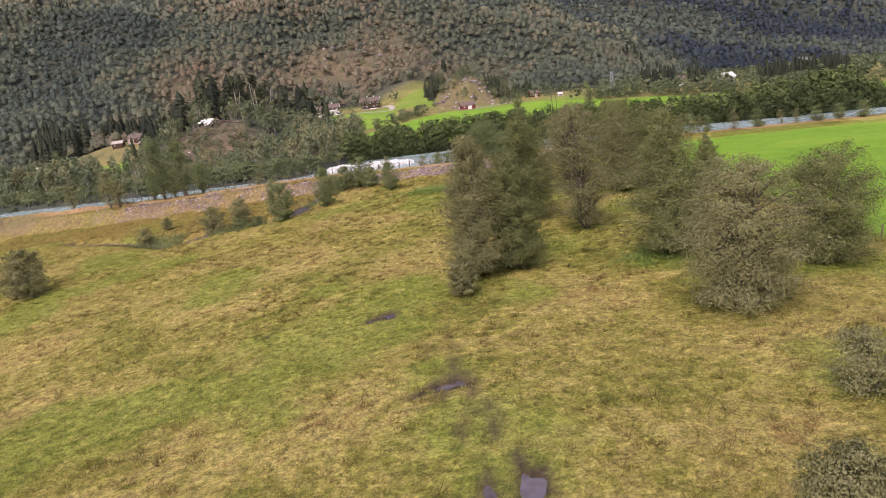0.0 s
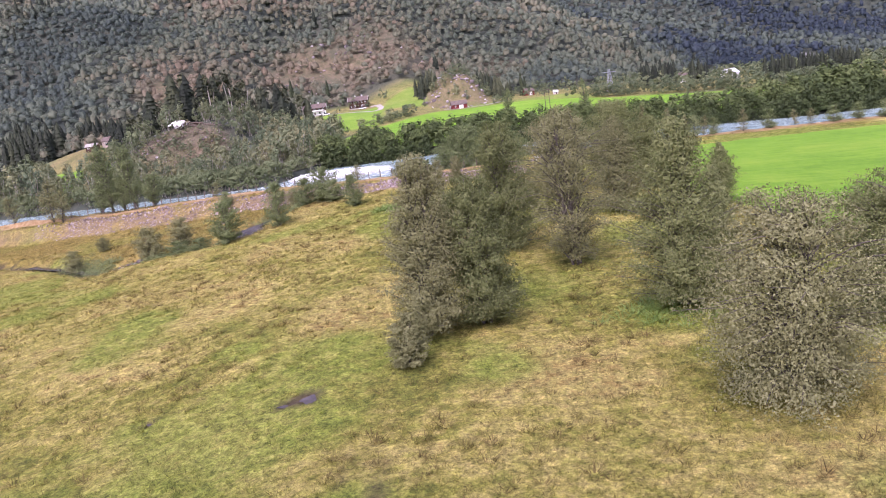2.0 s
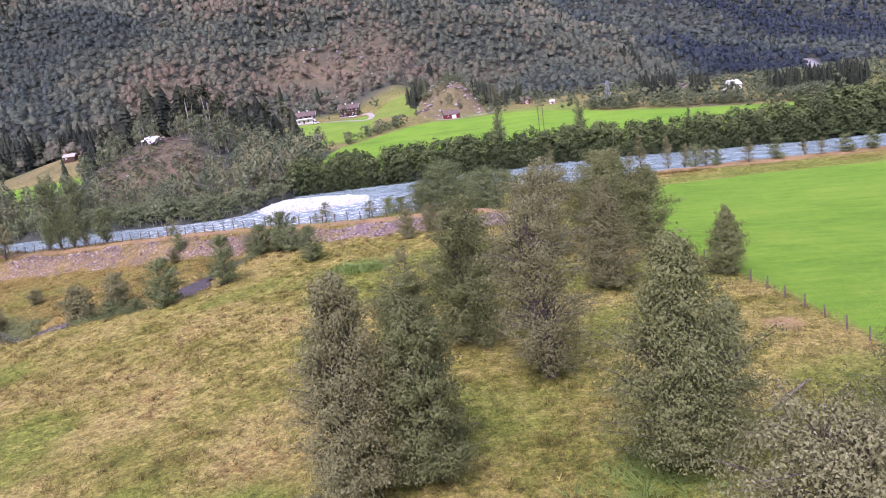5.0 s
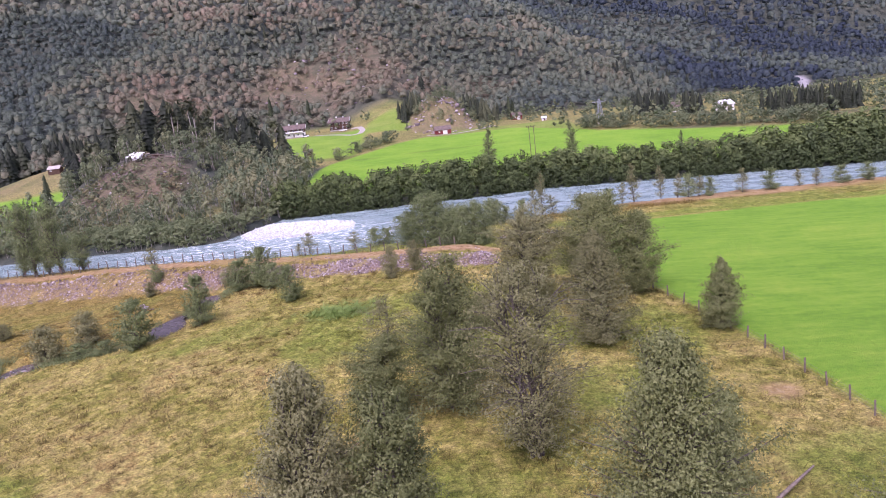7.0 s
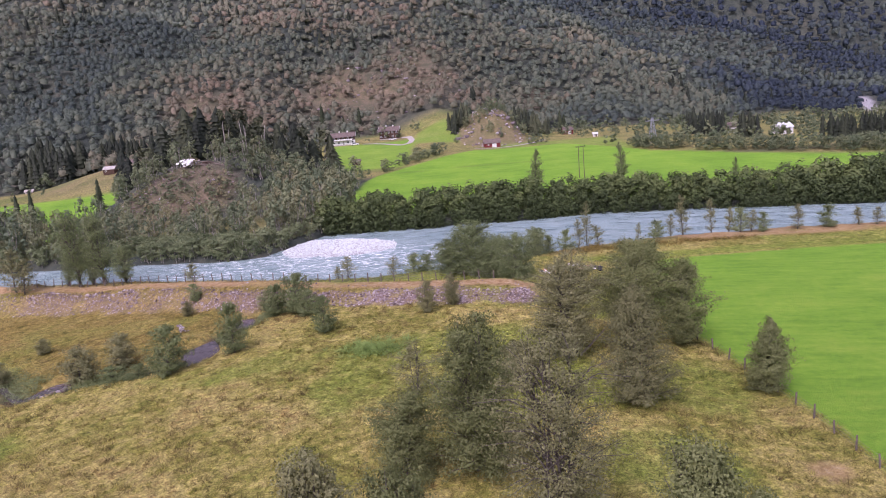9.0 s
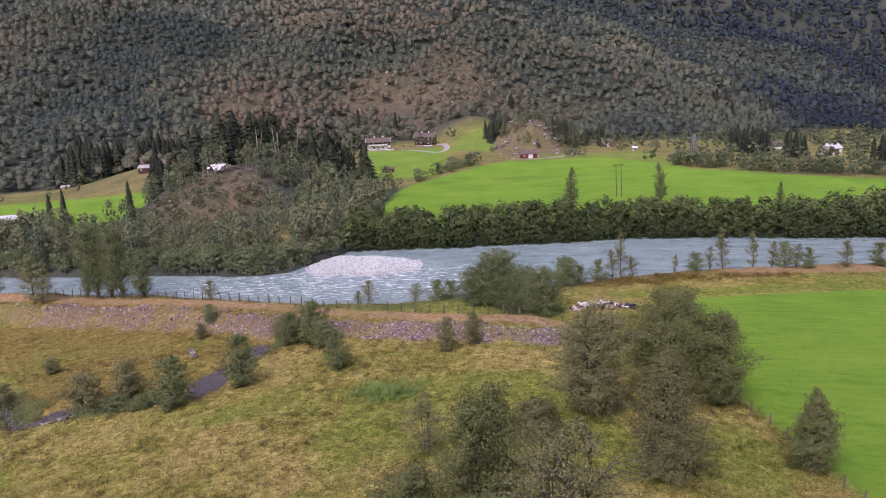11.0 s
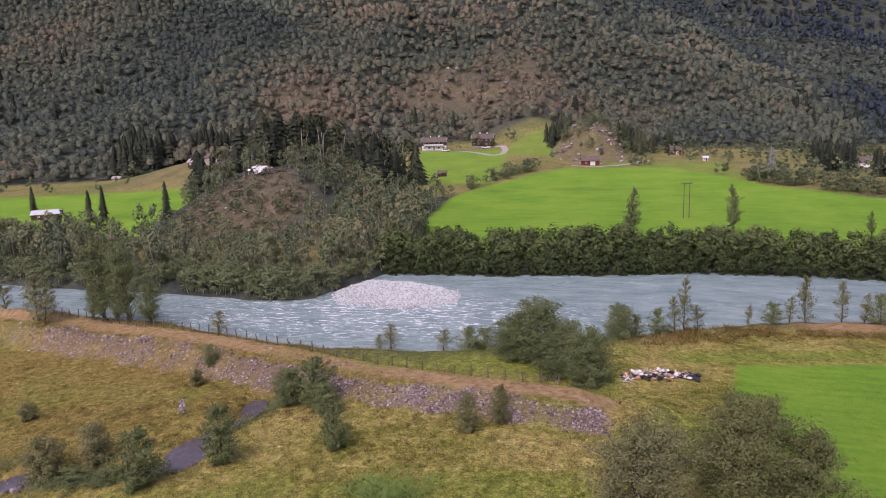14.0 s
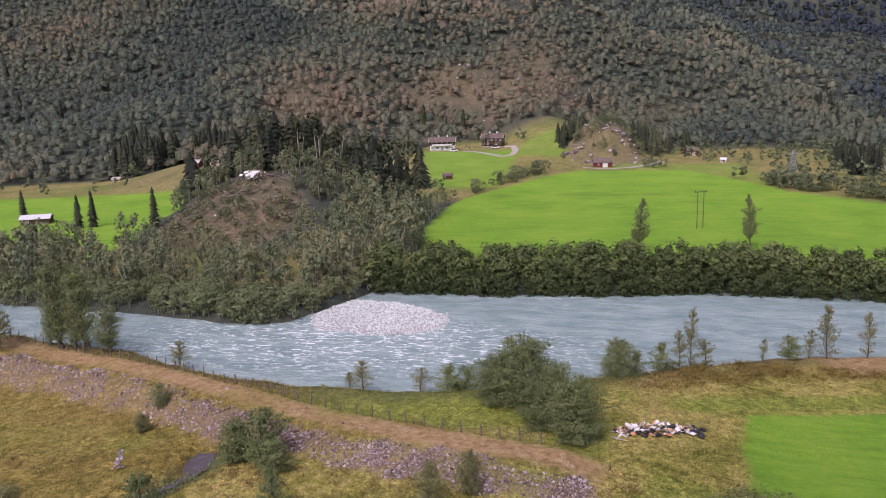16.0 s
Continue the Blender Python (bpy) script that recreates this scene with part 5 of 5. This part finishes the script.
def ribbon(name, pts, half, label):
    p = np.array(pts, float)
    t = np.linspace(0, len(p) - 1, len(p) * 14)
    x, y = np.interp(t, np.arange(len(p)), p[:, 0]), np.interp(t, np.arange(len(p)), p[:, 1])
    for _ in range(8):
        x[1:-1], y[1:-1] = (x[:-2] + 2 * x[1:-1] + x[2:]) / 4, (y[:-2] + 2 * y[1:-1] + y[2:]) / 4
    d = np.gradient(np.stack([x, y], 1), axis=0)
    d /= np.linalg.norm(d, axis=1)[:, None] + 1e-9
    rows = [np.stack([x - d[:, 1] * half * s, y + d[:, 0] * half * s, height(x - d[:, 1] * half * s, y + d[:, 0] * half * s) + 0.16], 1) for s in (-1, -0.33, 0.33, 1)]
    n, k = len(x), np.arange(len(x) - 1)
    F = np.concatenate([np.stack([r * n + k, (r + 1) * n + k, (r + 1) * n + k + 1, r * n + k + 1], 1) for r in range(3)])
    tagged(new(name, mesh_from(name, np.concatenate(rows), F, GRAVEL, smooth=True)), label, "road", kind="structure")


ribbon("road", [(-47, 476), (-40, 472), (-30, 458), (-24, 449), (-20, 455), (-19.5, 470), (-22, 484), (-27, 488)], 1.5, "pale gravel drive winding up to two farmhouses")
ribbon("road", [(14, 429), (24, 427.5), (34, 432), (43, 442), (50, 455)], 1.6, "pale gravel track behind the far field")


def power_poles(x, y, turn):
    line_ = tagged(new("power_pole"), "double wooden power pole with a crossarm in a green field", "power pole")
    for side in (-0.9, 0.9):
        v, f = tubes([[(np.array([side, 0, -0.6]), 0.13), (np.array([side, 0, 10.2]), 0.09)]], 8)
        part("pole", mesh_from("pole", v, f, POST_WOOD, smooth=True), None, line_)
    part("crossarm", boxed((3.6, 0.16, 0.16), (0, 0.1, 9.8)), POST_WOOD, line_)
    for cx in (-1.6, 0, 1.6):
        part("insulator", boxed((0.12, 0.12, 0.35), (cx, 0.1, 10.05)), SCRAP_DARK, line_)
    line_.matrix_basis = pose(x, y, ground_z(x, y), 0, 0, turn)


power_poles(46.6, 291.6, 25)


def pylon(x, y, tall):
    tower = tagged(new("pylon"), "grey steel lattice pylon in the valley", "pylon")
    corner = [np.array([sx, sy, 0.0]) for sx, sy in ((-1, -1), (1, -1), (1, 1), (-1, 1))]
    levels = np.linspace(0, 1, 8)
    for c in corner:
        v, f = tubes([[(c * (1.5 * (1 - 0.8 * t)) + [0, 0, tall * t], 0.09) for t in levels]], 4)
        part("leg", mesh_from("leg", v, f, STEEL), None, tower)
    paths = []
    for a, b in zip(levels, levels[1:]):
        for k in range(4):
            p, q = corner[k] * 1.5 * (1 - 0.8 * a) + [0, 0, tall * a], corner[(k + 1) % 4] * 1.5 * (1 - 0.8 * b) + [0, 0, tall * b]
            r, s = corner[(k + 1) % 4] * 1.5 * (1 - 0.8 * a) + [0, 0, tall * a], corner[k] * 1.5 * (1 - 0.8 * b) + [0, 0, tall * b]
            paths += [[(p, 0.05), (q, 0.05)], [(r, 0.05), (s, 0.05)]]
    v, f = tubes(paths, 3)
    part("bracing", mesh_from("bracing", v, f, STEEL), None, tower)
    part("crossarm", boxed((6.5, 0.25, 0.25), (0, 0, tall * 0.88)), STEEL, tower)
    tower.matrix_basis = pose(x, y, ground_z(x, y), 0, 0, 10)


pylon(91.3, 388.6, 11.0)


# ---------------------------------------------------------------- fences
def build_fence(pts, gap, label, tall=1.3, seed=0):
    rng = np.random.default_rng(seed)
    p = np.array(pts, float)
    along = np.concatenate([[0], np.cumsum(np.hypot(*np.diff(p, axis=0).T))])
    s = np.arange(0, along[-1], gap)
    x, y = np.interp(s, along, p[:, 0]), np.interp(s, along, p[:, 1])
    z = height(x, y)
    fence = tagged(new("fence"), label, "fence")
    v, f = tubes([[(np.array([0, 0, -0.4]), 0.10), (np.array([0, 0, tall]), 0.085), (np.array([0, 0, tall + 0.03]), 0.01)]], 6)
    post = mesh_from("post", v, f, POST_WOOD)
    for a, b, c in zip(x, y, z):
        one = new("post", post)
        one.parent = fence
        one.matrix_basis = pose(a, b, c, rng.normal(0, 4), rng.normal(0, 4), rng.uniform(0, 360)) @ Matrix.Diagonal((1, 1, rng.uniform(0.9, 1.1), 1))
    for h in (0.35, 0.7, 1.05):
        v, f = tubes([[(np.array([a, b, c + h]), 0.012) for a, b, c in zip(x, y, z)]], 3)
        part("wire", mesh_from("wire", v, f, WIRE), None, fence)


build_fence([(x, float(dike_line(x)) + 2.2) for x in range(-76, 20, 4)], 2.2, "old wooden post and wire fence along the dike", seed=5)
build_fence([(45.0, 70), (42.3, 96), (40.1, 110.5), (38.4, 119), (35.9, 127.5), (33.4, 142)], 3.0, "post and wire fence beside the green field", seed=6)


# ---------------------------------------------------------------- stones
def stone_shapes(seed, n):
    shapes, rng = [], np.random.default_rng(seed)
    for k in range(n):
        bm = bmesh.new()
        bmesh.ops.create_icosphere(bm, subdivisions=1, radius=1.0)
        v = np.array([q.co[:] for q in bm.verts]) * (1 + rng.normal(0, 0.16, (len(bm.verts), 1))) * rng.uniform(0.65, 1.25, 3)
        f = np.array([[q.index for q in t.verts] for t in bm.faces])
        bm.free()
        shapes.append((v, f))
    return shapes


SHAPES = stone_shapes(7, 6)


def chip_shapes(seed, n):
    """Angular broken pieces of eight faces."""
    rng = np.random.default_rng(seed)
    f = np.array([(0, 2, 4), (2, 1, 4), (1, 3, 4), (3, 0, 4), (2, 0, 5), (1, 2, 5), (3, 1, 5), (0, 3, 5)])
    axes = np.array([(1, 0, 0), (-1, 0, 0), (0, 1, 0), (0, -1, 0), (0, 0, 1), (0, 0, -1)], float)
    return [((axes + rng.normal(0, 0.28, (6, 3))) * rng.uniform(0.7, 1.3, 3), f) for _ in range(n)]


CHIPS = chip_shapes(8, 6)


def stones(name, label, rng, x, y, size, material=None, shapes=None):
    z = height(x, y)
    spots = [(int(rng.integers(6)), a, b, c + s * 0.15, rng.uniform(0, 6.28), s, s * rng.uniform(0.5, 0.9), 0.5) for a, b, c, s in zip(x, y, z, size)]
    V, F, _, _ = gather(shapes or SHAPES, spots)
    tagged(new(name, mesh_from(name, V, F, material or STONE)), label, "stones", kind="stuff")


rng, x, y = scatter(71, 230000, -80, 19.5, 136, 188, lambda x, y: rubble_mask(x, y) ** 1.4 * 0.85)
stones("rubble", "grey and pink broken stone on the dike's slope", rng, x, y, np.minimum(rng.gamma(1.5, 0.045, len(x)) + 0.045, 0.30), RUBBLE_STONE, CHIPS)
rng, x, y = scatter(72, 2600, -80, 20, 142, 188, lambda x, y: soil_mask(x, y) * 0.35)
stones("loose_stones", "loose stones strewn on the bare dike track", rng, x, y, rng.gamma(1.6, 0.04, len(x)) + 0.04, None, CHIPS)
rng, x, y = scatter(73, 36000, -44, 6, 186, 222, lambda x, y: np.maximum(ease(height(x, y) - water_level(x), -0.3, 0.15), 0.10 * ease(np.hypot((x + 8) / 14, (y - 209) / 9), 1.0, 0.3)) * (y < far_edge(x)))
stones("gravel_bar", "pale rounded cobbles of a gravel bar in the river", rng, x, y, np.minimum(rng.gamma(1.6, 0.045, len(x)) + 0.05, 0.30), RIVER_STONE, CHIPS)
rng = np.random.default_rng(74)
x, y = rng.uniform(-44.5, -39.5, 130), rng.uniform(128, 132, 130)
stones("brook_stones", "wet dark and white stones in the brook", rng, x, y, rng.gamma(2.0, 0.08, 130) + 0.08)
t = rng.uniform(-1, 1, 40)
x, y = -32.3 - 1.3 * t + rng.normal(0, 0.22, 40), 148.2 + 2.6 * t
stones("stone_row", "short row of piled grey stones in the grass", rng, x, y, rng.uniform(0.12, 0.30, 40))
rng, x, y = scatter(75, 1500, 4, 44, 440, 480, lambda x, y: cut_mask(x, y) * 0.2)
stones("knoll_rocks", "pale rock outcrops on a rocky knoll", rng, x, y, rng.gamma(1.6, 0.28, len(x)) + 0.2)
rng, x, y = scatter(76, 3800, -130, 20, 500, 650, lambda x, y: cut_mask(x, y) * 0.10)
stones("slope_rocks", "pale rocks scattered over a felled slope", rng, x, y, rng.gamma(1.6, 0.32, len(x)) + 0.2)
rng, x, y = scatter(77, 700, -110, -62, 270, 305, lambda x, y: cut_mask(x, y) * 0.35)
stones("knoll_rocks", "stones in the cleared soil below a cabin", rng, x, y, rng.gamma(1.5, 0.12, len(x)) + 0.12)


# ---------------------------------------------------------------- rubbish heap, logs
def rubbish_heap():
    rng = np.random.default_rng(81)
    heap = tagged(new("rubbish_heap"), "heap of white boards, orange scrap and black plastic by the field", "heap")
    kinds = (("sheet", SCRAP_WHITE), ("board", SCRAP_WOOD), ("sheet", SCRAP_ORANGE), ("board", SCRAP_WHITE), ("bag", SCRAP_DARK))
    for k in range(190):
        t = rng.random()
        px, py = 21.6 + 9.2 * t + rng.normal(0, 0.5), 156.4 + 3.3 * t + rng.normal(0, 0.7)
        name, mat = kinds[int(rng.choice(5, p=[0.32, 0.28, 0.13, 0.2, 0.07]))]
        if t > 0.85:
            name, mat = kinds[4] if rng.random() < 0.6 else kinds[1]
        size = {"sheet": (rng.uniform(0.25, 0.8), rng.uniform(0.2, 0.6), 0.04), "board": (rng.uniform(0.5, 1.5), 0.12, 0.05), "bag": (0.7, 0.5, 0.35)}[name]
        top = 0.75 * math.exp(-((t - 0.45) / 0.4) ** 2) * rng.random()
        bm = boxed(size, (0, 0, 0), bevel=0.02 if name != "bag" else 0.14)
        ob = part(name, bm, mat, heap)
        ob.matrix_basis = pose(px, py, ground_z(px, py) + 0.1 + top, rng.normal(0, 22), rng.normal(0, 22), rng.uniform(0, 180))


rubbish_heap()


def log(x0, y0, x1, y1, r, lift, label):
    a, b = np.array([x0, y0, ground_z(x0, y0) + r]), np.array([x1, y1, ground_z(x1, y1) + r + lift])
    v, f = tubes([[(a, r), (a * 0.6 + b * 0.4 + [0.1, 0.05, 0.05], r * 0.85), (b, r * 0.45)]], 7)
    tagged(new("log", mesh_from("log", v, f, DEAD_WOOD, smooth=True)), label, "log")


log(29.8, 79.3, 33.7, 82.2, 0.16, 0.8, "grey fallen log in the grass under trees")
log(22.0, 119.4, 25.4, 124.2, 0.15, 1.3, "pale fallen trunk leaning in a clump of trees")
log(28.2, 75.9, 30.2, 77.5, 0.28, 0.4, "dark broken stump lying beside a tree")
rng = np.random.default_rng(83)
for k in range(34):
    a, x, y = rng.uniform(0, 6.28), rng.uniform(-98, -62), rng.uniform(266, 297)
    far, thick = rng.uniform(1.5, 5.5), rng.uniform(0.07, 0.2)
    log(x, y, x + far * math.cos(a), y + far * math.sin(a), thick, rng.uniform(0.0, 0.7), "felled grey trunk on a cleared slope")


def timber_pile(x, y):
    """A collapsed stack: pale boards and sheets thrown over dark trunks."""
    rng = np.random.default_rng(84)
    pile = tagged(new("timber_pile"), "collapsed pile of white boards and dark trunks on a cleared knoll", "pile")
    for k in range(14):
        a, far, r = rng.uniform(-0.7, 0.9), rng.uniform(2.0, 4.6), rng.uniform(0.09, 0.17)
        p = np.array([rng.uniform(0.2, 3.2), rng.normal(0, 0.7), 0.15 + 0.9 * rng.random()])
        q = p + [far * math.cos(a), far * math.sin(a) * 0.6, -0.9 * rng.random() - 0.2]
        v, f = tubes([[(p, r), ((p + q) / 2 + [0, 0, 0.06], r * 0.85), (q, r * 0.6)]], 6)
        part("trunk", mesh_from("trunk", v, f, DEAD_WOOD if k % 3 else DARK_TIMBER, smooth=True), None, pile)
    for k in range(34):
        size = (rng.uniform(0.6, 1.6), rng.uniform(0.35, 1.0), 0.06)
        ob = part("board", boxed(size, bevel=0.015), WHITE_PAINT if k % 4 else SCRAP_WOOD, pile)
        ob.matrix_basis = pose(rng.normal(-0.2, 0.95), rng.normal(-0.2, 0.5), 0.25 + 1.3 * rng.random(), rng.normal(40, 28), rng.normal(0, 25), rng.uniform(-40, 40))
    for cx in (-0.9, 0.1, 0.9):
        v, f = tubes([[(np.array([cx, -0.7, -1.4]), 0.10), (np.array([cx + 0.1, -0.5, 1.5]), 0.07)]], 6)
        part("post", mesh_from("post", v, f, POST_WOOD, smooth=True), None, pile)
    pile.matrix_basis = pose(x, y, ground_z(x, y) + 0.2, 0, 0, 8) @ Matrix.Scale(1.45, 4)


timber_pile(-80.5, 296.0)
for x0, y0, x1, y1, r, lift in ((-85.0, 286.0, -78.5, 290.5, 0.22, 0.6), (-84.0, 284.8, -79.8, 289.8, 0.18, 1.0), (-83.6, 286.4, -76.2, 288.2, 0.17, 0.3), (-70.0, 297.0, -66.2, 299.4, 0.18, 2.2), (-72.4, 296.6, -68.4, 295.2, 0.2, 0.5), (-56.0, 298.0, -52.6, 299.0, 0.2, 0.3), (-66.8, 296.8, -69.4, 293.8, 0.16, 1.0)):
    log(x0, y0, x1, y1, r, lift, "long grey felled trunk lying on a cleared knoll")

# ---------------------------------------------------------------- grass
def blades(rng, x, y, count, tall, spread_, width, marks):
    """Tufts of blades, each a narrow triangle bent outward."""
    n = len(x)
    z = height(x, y)
    x, y, z, tall = (np.repeat(q, count) for q in (x, y, z, tall))
    a = rng.uniform(0, 6.283, len(x))
    r = spread_ * np.sqrt(rng.random(len(x)))
    bx, by = x + r * np.cos(a), y + r * np.sin(a)
    a2 = a + rng.normal(0, 0.7, len(x))
    h = tall * rng.uniform(0.5, 1.2, len(x))
    lean = h * rng.uniform(0.6, 2.6, len(x))
    w = width * rng.uniform(0.6, 1.4, len(x))
    V = np.stack([np.stack([bx - w * np.sin(a2), by + w * np.cos(a2), z - 0.03], 1), np.stack([bx + w * np.sin(a2), by - w * np.cos(a2), z - 0.03], 1),
                  np.stack([bx + lean * np.cos(a2), by + lean * np.sin(a2), z + h], 1)], 1).reshape(-1, 3)
    M = {k: np.repeat(np.repeat(v, count), 3) for k, v in marks.items()}
    up = np.stack([0.35 * np.cos(a2), 0.35 * np.sin(a2), np.ones(len(x))], 1)
    N = np.repeat(up / np.linalg.norm(up, axis=1)[:, None], 3, axis=0)
    return V, np.arange(len(V)).reshape(-1, 3), M, N


def pasture(x, y):
    open_ = (crop_mask(x, y) < 0.3) * (soil_mask(x, y) < 0.35) * (rubble_mask(x, y) < 0.3) * (bed_mask(x, y) < 0.3) * (mud_mask(x, y) < 0.5) * (y < near_edge(x) - 1.5)
    return open_ * (np.abs(x - 2) < 12 + 0.62 * y)


def grass(name, label, seed, n, y0, y1, density, count, tall, spread_, width, dark):
    rng, x, y = scatter(seed, n, -100, 100, y0, y1, lambda x, y: pasture(x, y) * density(x, y))
    lush = lush_mask(x, y)
    V, F, M, N = blades(rng, x, y, count, tall(rng, x, y) * (1 - 0.35 * lush), spread_, width, dict(lush=lush, rust=rust_mask(x, y), dark=np.clip(dark + rng.normal(0, 0.12, len(x)), 0, 1) * (1 - lush)))
    tagged(new(name, mesh_from(name, V, F, GRASS, M, False, N)), label, "grass", kind="stuff")


grass("grass", "rough straw and olive pasture grass", 91, 84000, 16, 95, lambda x, y: np.interp(y, [16, 95], [0.9, 0.6]), 7, lambda r, x, y: r.uniform(0.10, 0.30, len(x)), 0.26, 0.024, 0.0)
grass("grass", "rough yellow pasture grass towards the dike", 92, 70000, 95, 189, lambda x, y: np.interp(y, [95, 170], [0.85, 0.65]) + 0 * x, 6, lambda r, x, y: r.uniform(0.12, 0.32, len(x)), 0.35, 0.045, 0.0)
grass("tussocks", "darker brown tussocks of sedge in the pasture", 93, 11000, 16, 150, lambda x, y: 0.3 + 0.7 * ease(bumps(x, y, 15, 94), 0.4, 0.7), 26, lambda r, x, y: r.uniform(0.18, 0.46, len(x)), 0.30, 0.028, 0.68)
grass("dry_clumps", "pale straw clumps laid over by wind", 94, 9000, 16, 150, lambda x, y: ease(bumps(x, y, 12, 97), 0.4, 0.7), 14, lambda r, x, y: r.uniform(0.2, 0.45, len(x)), 0.4, 0.03, -0.2)
rng, x, y = scatter(96, 9000, 20, 115, 150, 188, lambda x, y: rust_mask(x, y) * 0.8)
V, F, M, N = blades(rng, x, y, 9, rng.uniform(0.25, 0.7, len(x)), 0.3, 0.05, dict(lush=np.zeros(len(x)), rust=np.ones(len(x)), dark=rng.uniform(0, 0.12, len(x))))
tagged(new("dry_weeds", mesh_from("dry_weeds", V, F, GRASS, M, False, N)), "rust-brown dry weeds between field and river", "plants", kind="stuff")
# brushwood left on the cleared knoll
rng, x, y = scatter(97, 4200, -110, -55, 252, 304, lambda x, y: cut_mask(x, y) * 0.7)
z, a = height(x, y), rng.uniform(0, 6.28, len(x))
reach, rise = rng.uniform(0.5, 2.2, len(x)), rng.uniform(0.0, 0.9, len(x))
V, F = tubes([[(np.array([p, q, r]), 0.05), (np.array([p + d * math.cos(b), q + d * math.sin(b), r + h]), 0.02)] for p, q, r, b, d, h in zip(x, y, z, a, reach, rise)], 3)
tagged(new("brushwood", mesh_from("brushwood", V, F, DEAD_WOOD)), "brushwood and twigs left on a cleared knoll", "debris", kind="stuff")
rng = np.random.default_rng(95)
x, y = np.concatenate([rng.normal(-1.6, 1.9, 130), rng.normal(20, 1.6, 60)]), np.concatenate([rng.normal(126.6, 1.3, 130), rng.normal(71.8, 1.5, 60)])
V, F, M, N = blades(rng, x, y, 14, rng.uniform(0.3, 0.65, len(x)), 0.45, 0.05, dict(lush=np.ones(len(x)), rust=np.zeros(len(x)), dark=np.full(len(x), 0.0)))
tagged(new("tall_herbs", mesh_from("tall_herbs", V, F, HERB, M, False, N)), "patch of tall fresh green herbs", "plants", kind="stuff")
